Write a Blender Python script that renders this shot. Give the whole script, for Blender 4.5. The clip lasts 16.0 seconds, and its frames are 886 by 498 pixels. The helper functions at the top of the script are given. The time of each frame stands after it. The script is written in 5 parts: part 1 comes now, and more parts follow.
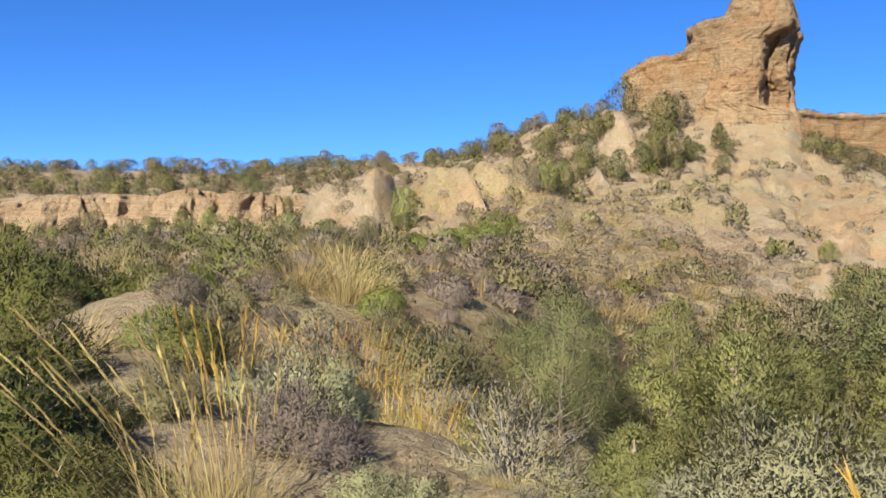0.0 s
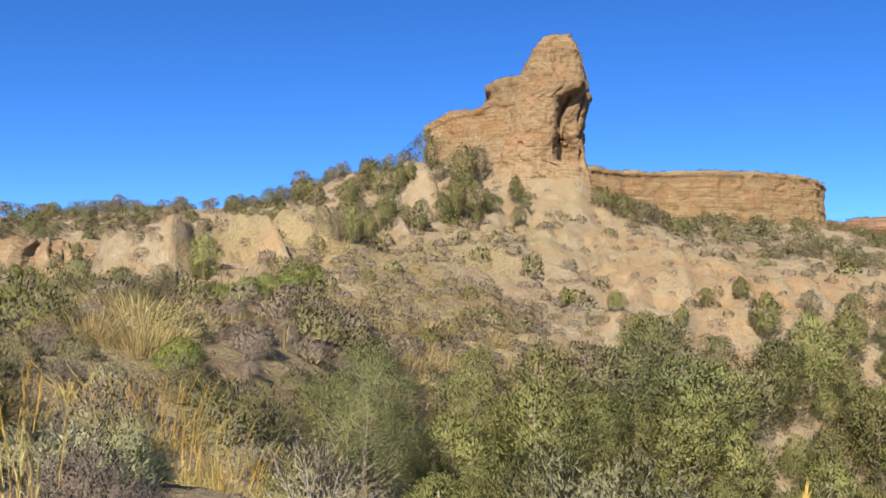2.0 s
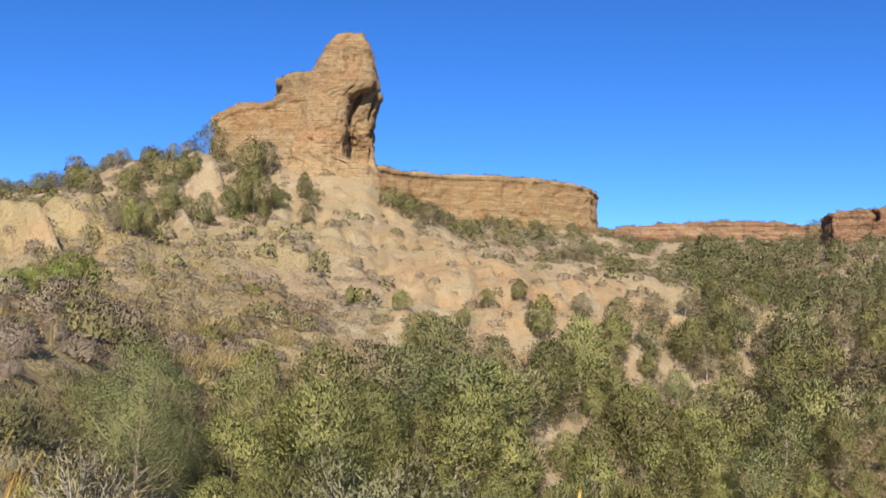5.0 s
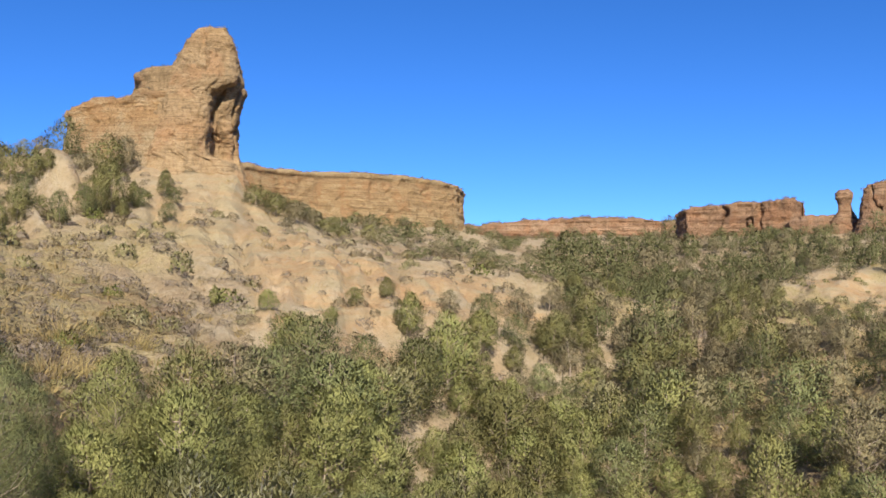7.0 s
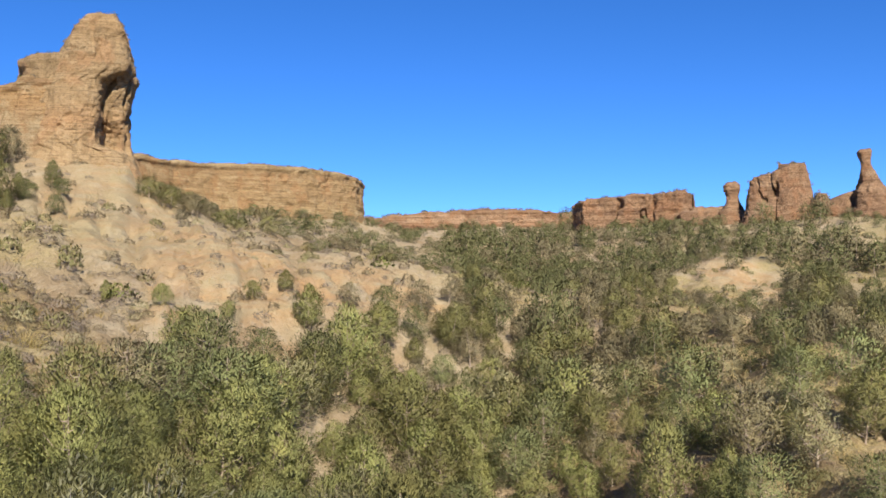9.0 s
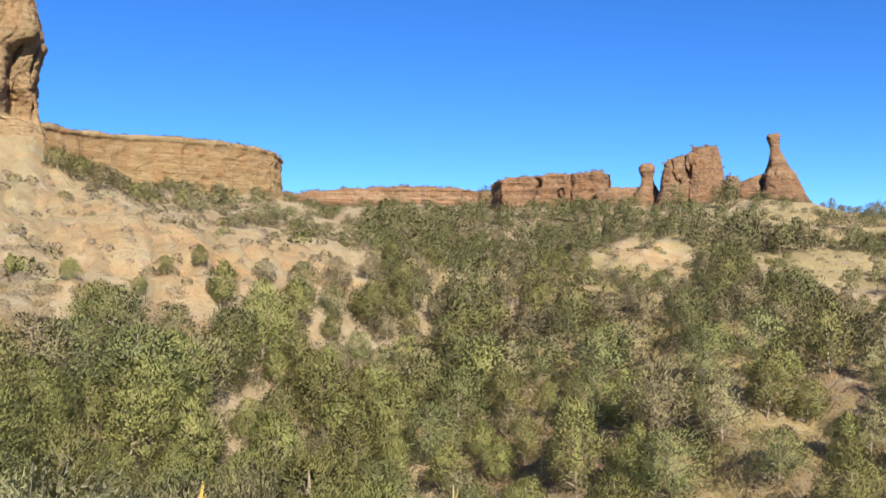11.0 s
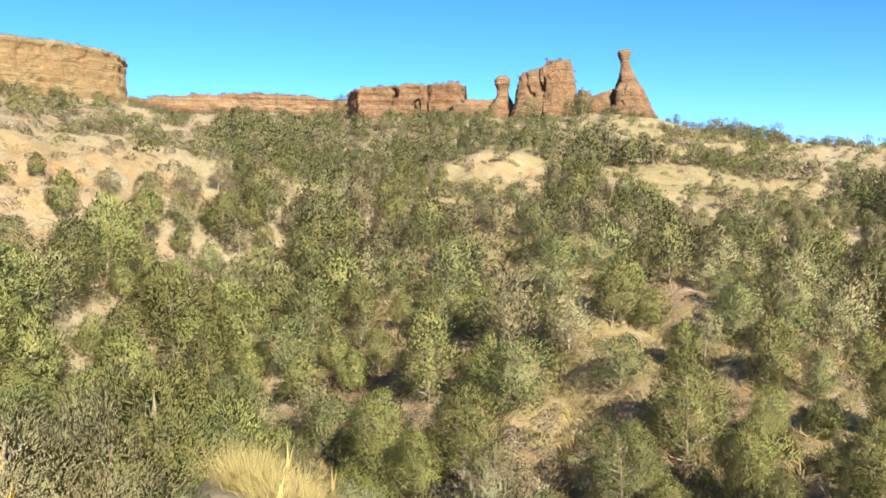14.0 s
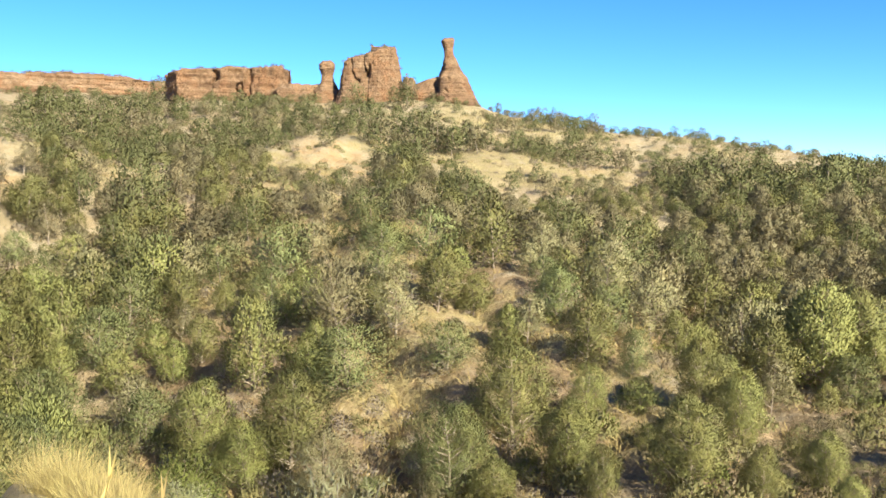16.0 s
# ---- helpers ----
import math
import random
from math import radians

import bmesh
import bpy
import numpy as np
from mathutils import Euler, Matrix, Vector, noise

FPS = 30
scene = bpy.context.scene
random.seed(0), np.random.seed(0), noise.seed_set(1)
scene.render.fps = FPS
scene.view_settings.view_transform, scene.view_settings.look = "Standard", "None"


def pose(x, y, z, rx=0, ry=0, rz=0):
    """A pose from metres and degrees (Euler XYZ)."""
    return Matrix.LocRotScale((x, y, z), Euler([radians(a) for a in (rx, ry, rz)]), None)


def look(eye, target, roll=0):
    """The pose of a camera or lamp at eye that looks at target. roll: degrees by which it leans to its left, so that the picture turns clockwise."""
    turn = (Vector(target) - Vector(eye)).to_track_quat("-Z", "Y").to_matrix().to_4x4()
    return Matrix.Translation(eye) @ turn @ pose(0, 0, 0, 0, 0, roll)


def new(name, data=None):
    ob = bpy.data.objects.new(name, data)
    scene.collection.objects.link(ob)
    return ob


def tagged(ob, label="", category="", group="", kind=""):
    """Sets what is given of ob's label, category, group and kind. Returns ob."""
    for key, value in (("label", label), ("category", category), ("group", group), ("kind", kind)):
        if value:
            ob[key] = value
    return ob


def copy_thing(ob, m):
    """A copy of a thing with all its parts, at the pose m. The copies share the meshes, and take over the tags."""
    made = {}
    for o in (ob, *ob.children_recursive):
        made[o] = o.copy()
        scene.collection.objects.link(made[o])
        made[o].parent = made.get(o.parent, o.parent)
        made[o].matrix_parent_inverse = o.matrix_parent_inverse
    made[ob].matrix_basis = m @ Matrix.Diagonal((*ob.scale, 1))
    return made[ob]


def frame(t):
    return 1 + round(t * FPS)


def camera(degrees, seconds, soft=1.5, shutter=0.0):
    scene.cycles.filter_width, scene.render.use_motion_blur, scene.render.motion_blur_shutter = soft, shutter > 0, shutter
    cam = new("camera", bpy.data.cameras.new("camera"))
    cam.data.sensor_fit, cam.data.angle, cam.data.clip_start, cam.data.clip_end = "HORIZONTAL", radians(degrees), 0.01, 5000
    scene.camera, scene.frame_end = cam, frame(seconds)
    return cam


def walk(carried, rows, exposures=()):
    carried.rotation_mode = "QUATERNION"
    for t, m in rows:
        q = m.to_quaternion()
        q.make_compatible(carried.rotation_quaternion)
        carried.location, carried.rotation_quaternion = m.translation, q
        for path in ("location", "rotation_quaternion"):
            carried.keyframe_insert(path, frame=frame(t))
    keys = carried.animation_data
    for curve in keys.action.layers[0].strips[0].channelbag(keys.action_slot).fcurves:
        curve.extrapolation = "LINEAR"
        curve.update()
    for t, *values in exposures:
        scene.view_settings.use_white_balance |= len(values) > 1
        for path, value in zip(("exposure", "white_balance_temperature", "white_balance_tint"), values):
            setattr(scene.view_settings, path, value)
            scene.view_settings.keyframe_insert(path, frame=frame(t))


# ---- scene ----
EYE = 1.6
cam = camera(49.0, 16.0, soft=1.6)
# seconds, x, y, z from the first eye, yaw, pitch, roll
ROWS = [
    (0.0, -0.000, -0.000, -0.000, -0.01, 0.91, -0.50),
    (0.5, -0.012, -0.013, 0.007, -2.22, 1.56, -0.72),
    (1.0, -0.021, 0.002, 0.018, -4.91, 2.57, -0.31),
    (1.5, -0.025, 0.052, 0.028, -7.69, 3.90, -0.28),
    (2.0, -0.031, 0.124, 0.030, -11.60, 3.85, -0.29),
    (2.5, -0.036, 0.190, 0.024, -13.90, 3.85, 0.16),
    (3.0, -0.052, 0.237, 0.022, -16.53, 3.83, -0.21),
    (3.5, -0.051, 0.258, 0.027, -17.56, 3.84, 0.17),
    (4.0, -0.025, 0.252, 0.036, -19.83, 3.84, -0.58),
    (6.5, 0.003, 0.147, 0.160, -29.73, 3.74, -0.10),
    (7.0, 0.015, 0.150, 0.175, -31.89, 3.74, -0.09),
    (7.5, 0.034, 0.169, 0.181, -33.84, 3.76, -0.17),
    (8.0, 0.055, 0.192, 0.179, -34.88, 3.71, 0.09),
    (8.5, 0.076, 0.205, 0.171, -36.35, 3.70, 0.64),
    (9.0, 0.098, 0.207, 0.164, -37.73, 3.25, 0.58),
    (11.5, 0.270, 0.154, 0.163, -44.03, 1.31, -0.07),
    (12.0, 0.311, 0.163, 0.184, -45.39, 0.33, -0.28),
    (12.5, 0.354, 0.194, 0.219, -45.53, -0.97, -0.09),
    (13.0, 0.396, 0.241, 0.250, -46.78, -2.20, -0.29),
    (13.5, 0.445, 0.286, 0.265, -49.25, -3.08, -0.40),
    (14.0, 0.492, 0.336, 0.262, -50.94, -3.38, -0.25),
    (14.5, 0.539, 0.384, 0.246, -53.76, -3.64, -0.43),
    (15.0, 0.583, 0.437, 0.238, -55.92, -3.81, -0.22),
    (15.5, 0.622, 0.492, 0.230, -58.89, -4.12, -0.68),
    (16.0, 0.657, 0.545, 0.222, -61.20, -4.10, -0.63),
]
walk(cam, [(t, pose(x, y, EYE + z, 90 + pitch, roll, yaw)) for t, x, y, z, yaw, pitch, roll in ROWS],
     exposures=[(0.0, 1.0, 6350, 9), (2.0, 0.9, 6350, 9), (9.0, 0.93, 6350, 8), (11.5, 1.15, 6400, 5), (13.0, 1.4, 6550, 1), (16.0, 1.54, 6650, -2)])

# ---- daylight ----
SUN_AZ, SUN_EL = 205.0, 32.0  # clockwise from +y, above the horizon
world = bpy.data.worlds.new("daylight")
scene.world = world
world.use_nodes = True
wn = world.node_tree.nodes
sky = wn.new("ShaderNodeTexSky")
sky.sky_type = "NISHITA"
sky.sun_disc = False
sky.sun_elevation = radians(SUN_EL)
sky.sun_rotation = radians(SUN_AZ)
sky.altitude = 1500
sky.air_density = 0.62
sky.dust_density = 0.0
sky.ozone_density = 6.0
wn["Background"].inputs["Strength"].default_value = 0.1
clear = wn.new("ShaderNodeHueSaturation")  # dry mountain air, a deep blue
clear.inputs["Saturation"].default_value = 1.16
clear.inputs["Hue"].default_value = 0.507
world.node_tree.links.new(sky.outputs[0], clear.inputs["Color"])
world.node_tree.links.new(clear.outputs[0], wn["Background"].inputs["Color"])

sun_data = bpy.data.lights.new("sun", "SUN")
sun_data.energy = 5.0
sun_data.angle = radians(0.53)
sun_data.color = (1.0, 0.92, 0.79)
sun = new("sun", sun_data)
sun_dir = Vector((math.sin(radians(SUN_AZ)) * math.cos(radians(SUN_EL)), math.cos(radians(SUN_AZ)) * math.cos(radians(SUN_EL)), math.sin(radians(SUN_EL))))
sun.matrix_world = look(sun_dir * 300, (0, 0, 0))

# ---- numeric noise ----


def _hash(ix, iy, iz):
    h = (ix.astype(np.int64) * 374761393 + iy.astype(np.int64) * 668265263 + iz.astype(np.int64) * 2147483647 + 1013) & 0xFFFFFFFF
    h = ((h ^ (h >> 13)) * 1274126177) & 0xFFFFFFFF
    h = ((h ^ (h >> 16)) * 2246822519) & 0xFFFFFFFF
    return ((h ^ (h >> 15)) & 0xFFFFFF) / float(0xFFFFFF) * 2 - 1


def vnoise(x, y, z=0.0):
    """Smooth value noise, -1 to 1."""
    x, y, z = np.broadcast_arrays(np.asarray(x, float), np.asarray(y, float), np.asarray(z, float))
    ix, iy, iz = np.floor(x), np.floor(y), np.floor(z)
    fx, fy, fz = x - ix, y - iy, z - iz
    fx, fy, fz = (f * f * f * (f * (f * 6 - 15) + 10) for f in (fx, fy, fz))
    out = 0.0
    for dx in (0, 1):
        for dy in (0, 1):
            for dz in (0, 1):
                w = (fx if dx else 1 - fx) * (fy if dy else 1 - fy) * (fz if dz else 1 - fz)
                out = out + w * _hash(ix + dx, iy + dy, iz + dz)
    return out


def fbm(x, y, z=0.0, octaves=4, gain=0.5):
    total, amp = 0.0, 1.0
    for i in range(octaves):
        total = total + amp * vnoise(np.asarray(x) * 2**i + 17.3 * i, np.asarray(y) * 2**i - 9.1 * i, np.asarray(z) * 2**i + 5.7 * i)
        amp *= gain
    return total


def ridged(x, y, z=0.0, octaves=3):
    """1 on sharp creases, towards 0 between them."""
    total, amp, norm = 0.0, 1.0, 0.0
    for i in range(octaves):
        total = total + amp * (1 - np.abs(vnoise(np.asarray(x) * 2**i + 31.7 * i, np.asarray(y) * 2**i, np.asarray(z) * 2**i)) * 1.6).clip(0, 1)
        norm += amp
        amp *= 0.5
    return total / norm


def smooth(a, b, x):
    k = ((np.asarray(x, float) - a) / (b - a)).clip(0, 1)
    return k * k * (3 - 2 * k)


def polar(az, d, z=0.0):
    """A place by bearing (degrees clockwise from +y), distance and height over the eye."""
    return Vector((d * math.sin(radians(az)), d * math.cos(radians(az)), z + EYE))


def mesh_from(name, verts, faces, mats=(), shade=True, slots=None, normals=None):
    """One mesh out of an (n, 3) array and an array of quads or triangles."""
    verts, faces = np.asarray(verts, np.float32), np.asarray(faces, np.int32)
    me = bpy.data.meshes.new(name)
    n, k = faces.shape
    me.vertices.add(len(verts))
    me.vertices.foreach_set("co", verts.ravel())
    me.loops.add(n * k)
    me.loops.foreach_set("vertex_index", faces.ravel())
    me.polygons.add(n)
    me.polygons.foreach_set("loop_start", np.arange(0, n * k, k, dtype=np.int32))
    if slots is not None:
        me.polygons.foreach_set("material_index", np.asarray(slots, np.int32))
    me.update(calc_edges=True)
    me.polygons.foreach_set("use_smooth", np.full(n, shade))
    for m in mats:
        me.materials.append(m)
    if normals is not None:
        me.polygons.foreach_set("use_smooth", np.full(n, True))
        me.normals_split_custom_set_from_vertices(np.asarray(normals, np.float32))
    return me


def grid_faces(rows, cols, wrap=False):
    r, c = np.meshgrid(np.arange(rows - 1), np.arange(cols if wrap else cols - 1), indexing="ij")
    a, b = r * cols + c, r * cols + (c + 1) % cols
    return np.stack([a, b, b + cols, a + cols], -1).reshape(-1, 4)


# ---- materials ----
class Mat:
    """A small builder of node materials."""

    def __init__(self, name, rough=0.9, spec=0.2):
        self.m = bpy.data.materials.new(name)
        self.m.use_nodes = True
        self.t = self.m.node_tree
        self.b = self.t.nodes["Principled BSDF"]
        self.b.inputs["Roughness"].default_value = rough
        self.b.inputs["Specular IOR Level"].default_value = spec

    def n(self, kind, **inputs):
        node = self.t.nodes.new(kind)
        for key, value in inputs.items():
            self.put(node, key.replace("_", " "), value)
        return node

    def put(self, node, key, value):
        if isinstance(value, bpy.types.NodeSocket):
            self.t.links.new(value, node.inputs[key])
        else:
            node.inputs[key].default_value = value

    def place(self):
        return self.n("ShaderNodeNewGeometry").outputs["Position"]

    def scaled(self, vec, sx, sy, sz):
        node = self.t.nodes.new("ShaderNodeMapping")
        self.t.links.new(vec, node.inputs["Vector"])
        node.inputs["Scale"].default_value = (sx, sy, sz)
        return node.outputs[0]

    def noise(self, vec, scale, detail=5.0, rough=0.55, dist=0.0):
        node = self.n("ShaderNodeTexNoise", Scale=scale, Detail=detail, Roughness=rough, Distortion=dist)
        self.t.links.new(vec, node.inputs["Vector"])
        return node.outputs[0]

    def ramp(self, fac, stops):
        node = self.t.nodes.new("ShaderNodeValToRGB")
        while len(node.color_ramp.elements) < len(stops):
            node.color_ramp.elements.new(0.5)
        for e, (p, c) in zip(node.color_ramp.elements, stops):
            e.position, e.color = p, (*c, 1) if len(c) == 3 else c
        self.t.links.new(fac, node.inputs[0])
        return node.outputs[0]

    def step(self, fac, lo, hi):
        node = self.n("ShaderNodeMapRange")
        self.t.links.new(fac, node.inputs[0])
        node.inputs[1].default_value, node.inputs[2].default_value = lo, hi
        return node.outputs[0]

    def mix(self, fac, a, b, blend="MIX"):
        node = self.t.nodes.new("ShaderNodeMix")
        node.data_type, node.blend_type = "RGBA", blend
        for key, value in ((0, fac), (6, a), (7, b)):
            if isinstance(value, bpy.types.NodeSocket):
                self.t.links.new(value, node.inputs[key])
            else:
                node.inputs[key].default_value = value if key == 0 else (*value, 1)
        return node.outputs[2]

    def math(self, op, a, b):
        node = self.t.nodes.new("ShaderNodeMath")
        node.operation = op
        for i, value in enumerate((a, b)):
            if isinstance(value, bpy.types.NodeSocket):
                self.t.links.new(value, node.inputs[i])
            else:
                node.inputs[i].default_value = value
        return node.outputs[0]

    def colour(self, socket):
        self.t.links.new(socket, self.b.inputs["Base Color"])
        return self

    def bump(self, height, strength, distance):
        node = self.n("ShaderNodeBump", Strength=strength, Distance=distance)
        self.t.links.new(height, node.inputs["Height"])
        self.t.links.new(node.outputs[0], self.b.inputs["Normal"])
        return self

    def done(self):
        return self.m


def ground_material():
    m = Mat("badland_soil", rough=0.95, spec=0.1)
    p = m.place()
    kinds = {}
    for key in ("bare", "dry_grass", "red", "rill", "ochre"):
        kinds[key] = m.n("ShaderNodeAttribute")
        kinds[key].attribute_name = key
    big, mid = m.noise(p, 0.09, 5, 0.6), m.noise(p, 0.7, 6, 0.62)
    fine, grit = m.noise(p, 4.5, 8, 0.7), m.noise(p, 30.0, 5, 0.7)
    soil = m.ramp(big, [(0.3, (0.300, 0.229, 0.134)), (0.5, (0.350, 0.275, 0.163)), (0.7, (0.313, 0.226, 0.130))])
    soil = m.mix(m.step(mid, 0.45, 0.7), soil, (0.41, 0.325, 0.215))
    soil = m.mix(m.math("MULTIPLY", kinds["red"].outputs["Fac"], 0.8), soil, m.ramp(mid, [(0.3, (0.197, 0.124, 0.068)), (0.7, (0.281, 0.189, 0.108))]))
    sand = m.ramp(mid, [(0.25, (0.313, 0.254, 0.140)), (0.5, (0.372, 0.292, 0.170)), (0.8, (0.412, 0.336, 0.208))])
    layer = m.noise(m.scaled(p, 0.2, 0.2, 2.2), 1.0, 6, 0.6)
    patch_o = m.noise(m.scaled(p, 0.22, 0.22, 0.5), 1.0, 6, 0.65)
    orange = m.ramp(mid, [(0.3, (0.379, 0.223, 0.108)), (0.6, (0.448, 0.289, 0.149))])
    sand = m.mix(m.math("MULTIPLY", m.step(layer, 0.47, 0.6), 0.5), sand, orange)
    sand = m.mix(m.math("MULTIPLY", m.math("MULTIPLY", kinds["ochre"].outputs["Fac"], 0.85), m.step(patch_o, 0.43, 0.58)), sand, orange)
    col = m.mix(m.step(kinds["bare"].outputs["Fac"], 0.25, 0.75), soil, sand)
    worn = m.math("MULTIPLY", m.step(kinds["rill"].outputs["Fac"], 0.55, 0.85), 0.4)
    col = m.mix(worn, col, m.ramp(big, [(0.4, (0.295, 0.210, 0.129)), (0.6, (0.335, 0.226, 0.129))]))
    patch = m.noise(p, 0.28, 6, 0.65)
    col = m.mix(m.math("MULTIPLY", m.step(patch, 0.53, 0.63), 0.5), col, (0.43, 0.36, 0.25))
    col = m.mix(m.math("MULTIPLY", m.step(patch, 0.46, 0.36), 0.4), col, (0.394, 0.268, 0.154))
    straw = m.ramp(fine, [(0.3, (0.217, 0.168, 0.077)), (0.55, (0.355, 0.284, 0.134)), (0.8, (0.44, 0.35, 0.19))])
    cover = m.math("MULTIPLY", m.step(kinds["dry_grass"].outputs["Fac"], 0.1, 0.8), m.step(mid, 0.36, 0.55))
    col = m.mix(m.math("MULTIPLY", cover, 0.85), col, straw)
    col = m.mix(0.75, col, m.ramp(fine, [(0.3, (0.6, 0.55, 0.51)), (0.46, (0.98, 0.97, 0.96)), (0.72, (1.0, 1.0, 1.0))]), "MULTIPLY")
    clod = m.noise(p, 1.5, 6, 0.72)
    col = m.mix(m.math("MULTIPLY", m.step(clod, 0.58, 0.66), 0.4), col, (0.187, 0.152, 0.103))
    col = m.mix(m.math("MULTIPLY", m.step(clod, 0.44, 0.34), 0.35), col, (0.48, 0.39, 0.27))
    col = m.mix(m.step(grit, 0.64, 0.74), col, (0.47, 0.41, 0.34))
    col = m.mix(m.step(m.noise(p, 12.0, 4, 0.6), 0.64, 0.72), col, (0.167, 0.126, 0.088))
    m.colour(col)
    return m.bump(m.math("ADD", m.math("MULTIPLY", m.math("ADD", mid, clod), 0.8), m.math("ADD", m.math("MULTIPLY", fine, 0.45), m.math("MULTIPLY", grit, 0.07))), 1.0, 0.4).done()


def rock_material(name, low, mid_c, high, cap, strata=1.2, layers=0.6, varnish=0.4, beds=None, relief_depth=0.45):
    """Bedded sandstone: bands by height, blotches of crust, streaks and grain."""
    m = Mat(name, rough=0.92, spec=0.12)
    p = m.place()
    warp = m.noise(p, 0.3, 6, 0.65)
    bands = m.noise(m.scaled(p, 0.035, 0.035, strata), 1.0, 6, 0.62, 0.5)
    fine_bands = m.noise(m.scaled(p, 0.22, 0.22, 4.5), 1.0, 6, 0.65, 0.3)
    streak = m.noise(m.scaled(p, 1.1, 1.1, 0.14), 1.0, 6, 0.65)
    grain, pits = m.noise(p, 5.0, 8, 0.75), m.noise(p, 1.5, 6, 0.7)
    thin = m.noise(m.scaled(p, 0.16, 0.16, 9.0), 1.0, 6, 0.7, 0.4)
    crust = m.noise(m.scaled(p, 0.5, 0.5, 0.9), 1.0, 8, 0.72)
    col = m.ramp(bands, [(0.36, low), (0.44, mid_c), (0.53, mid_c), (0.6, high)])
    if beds:
        z0, z1, stops = beds
        lift = m.n("ShaderNodeSeparateXYZ", Vector=p).outputs["Z"]
        lift = m.math("ADD", lift, m.math("MULTIPLY", m.math("SUBTRACT", warp, 0.5), 2.0))
        col = m.mix(0.75, col, m.ramp(m.step(lift, z0 + EYE, z1 + EYE), [((z - z0) / (z1 - z0), c) for z, c in stops]))
    col = m.mix(m.math("MULTIPLY", m.step(fine_bands, 0.53, 0.6), layers), col, low)
    col = m.mix(m.math("MULTIPLY", m.step(thin, 0.54, 0.60), 0.5), col, [c * 0.62 for c in low])
    col = m.mix(m.math("MULTIPLY", m.step(thin, 0.45, 0.38), 0.3), col, [c * 1.12 for c in high])
    col = m.mix(m.math("MULTIPLY", m.step(warp, 0.5, 0.6), 0.55), col, cap)
    col = m.mix(m.math("MULTIPLY", m.step(streak, 0.54, 0.64), varnish), col, [c * 0.45 for c in mid_c])
    col = m.mix(m.math("MULTIPLY", m.step(crust, 0.56, 0.66), 0.25), col, [c * 0.7 for c in low])
    col = m.mix(m.math("MULTIPLY", m.step(crust, 0.47, 0.37), 0.5), col, [c * 1.15 for c in high])
    col = m.mix(0.8, col, m.ramp(grain, [(0.32, (0.42, 0.39, 0.37)), (0.48, (0.93, 0.92, 0.91)), (0.7, (1, 1, 1))]), "MULTIPLY")
    m.colour(col)
    relief = m.math("ADD", m.math("ADD", m.math("MULTIPLY", fine_bands, 0.8), m.math("MULTIPLY", thin, 0.35)), m.math("ADD", grain, m.math("MULTIPLY", pits, 0.5)))
    return m.bump(relief, 1.0, relief_depth).done()


def leaf_material(name, dark, light, tip, rough=0.75, trans=0.25):
    """Foliage: varies from plant to plant and from leaf to leaf."""
    m = Mat(name, rough=rough, spec=0.15)
    geo = m.n("ShaderNodeNewGeometry")
    info = m.n("ShaderNodeObjectInfo")
    clump = m.noise(geo.outputs["Position"], 1.1, 3)
    col = m.mix(m.math("ADD", m.math("MULTIPLY", geo.outputs["Random Per Island"], 0.6), 0.2), dark, light)
    col = m.mix(m.step(clump, 0.45, 0.7), col, tip)
    col = m.mix(0.6, col, m.ramp(m.noise(geo.outputs["Position"], 9.0, 4, 0.7), [(0.3, (0.68, 0.68, 0.66)), (0.65, (1, 1, 1))]), "MULTIPLY")
    shift = m.n("ShaderNodeHueSaturation")
    m.t.links.new(col, shift.inputs["Color"])
    m.t.links.new(m.math("ADD", m.math("MULTIPLY", info.outputs["Random"], 0.022), 0.489), shift.inputs["Hue"])
    stand = m.step(m.noise(geo.outputs["Position"], 0.30, 2), 0.3, 0.7)
    m.t.links.new(m.math("ADD", m.math("MULTIPLY", info.outputs["Random"], 0.42), m.math("ADD", m.math("MULTIPLY", stand, 0.20), 0.67)), shift.inputs["Value"])
    m.colour(shift.outputs[0])
    if trans:
        tr = m.n("ShaderNodeBsdfTranslucent")
        m.t.links.new(shift.outputs[0], tr.inputs["Color"])
        both = m.n("ShaderNodeMixShader")
        both.inputs[0].default_value = trans
        m.t.links.new(m.b.outputs[0], both.inputs[1])
        m.t.links.new(tr.outputs[0], both.inputs[2])
        m.t.links.new(both.outputs[0], m.t.nodes["Material Output"].inputs["Surface"])
    return m.done()


def bark_material(name, a, b):
    m = Mat(name, rough=0.95, spec=0.1)
    p = m.n("ShaderNodeTexCoord").outputs["Object"]
    ribs = m.noise(m.scaled(p, 14, 14, 3), 1.0, 5)
    m.colour(m.ramp(ribs, [(0.35, a), (0.65, b)]))
    return m.bump(ribs, 0.7, 0.03).done()


SOIL = ground_material()
ROCK_TOWER = rock_material("tan_sandstone", (0.251, 0.163, 0.086), (0.343, 0.237, 0.125), (0.410, 0.293, 0.166), (0.362, 0.204, 0.102), 0.5, 0.4, 0.4,
                           (10, 30, [(13, (0.446, 0.319, 0.179)), (16, (0.426, 0.293, 0.159)), (17.5, (0.426, 0.249, 0.125)), (19.5, (0.380, 0.259, 0.141)), (21.2, (0.326, 0.224, 0.120)), (24.2, (0.278, 0.193, 0.106)), (25.4, (0.354, 0.244, 0.132)), (26.6, (0.270, 0.172, 0.086)), (28.4, (0.410, 0.267, 0.132))]), relief_depth=0.28)
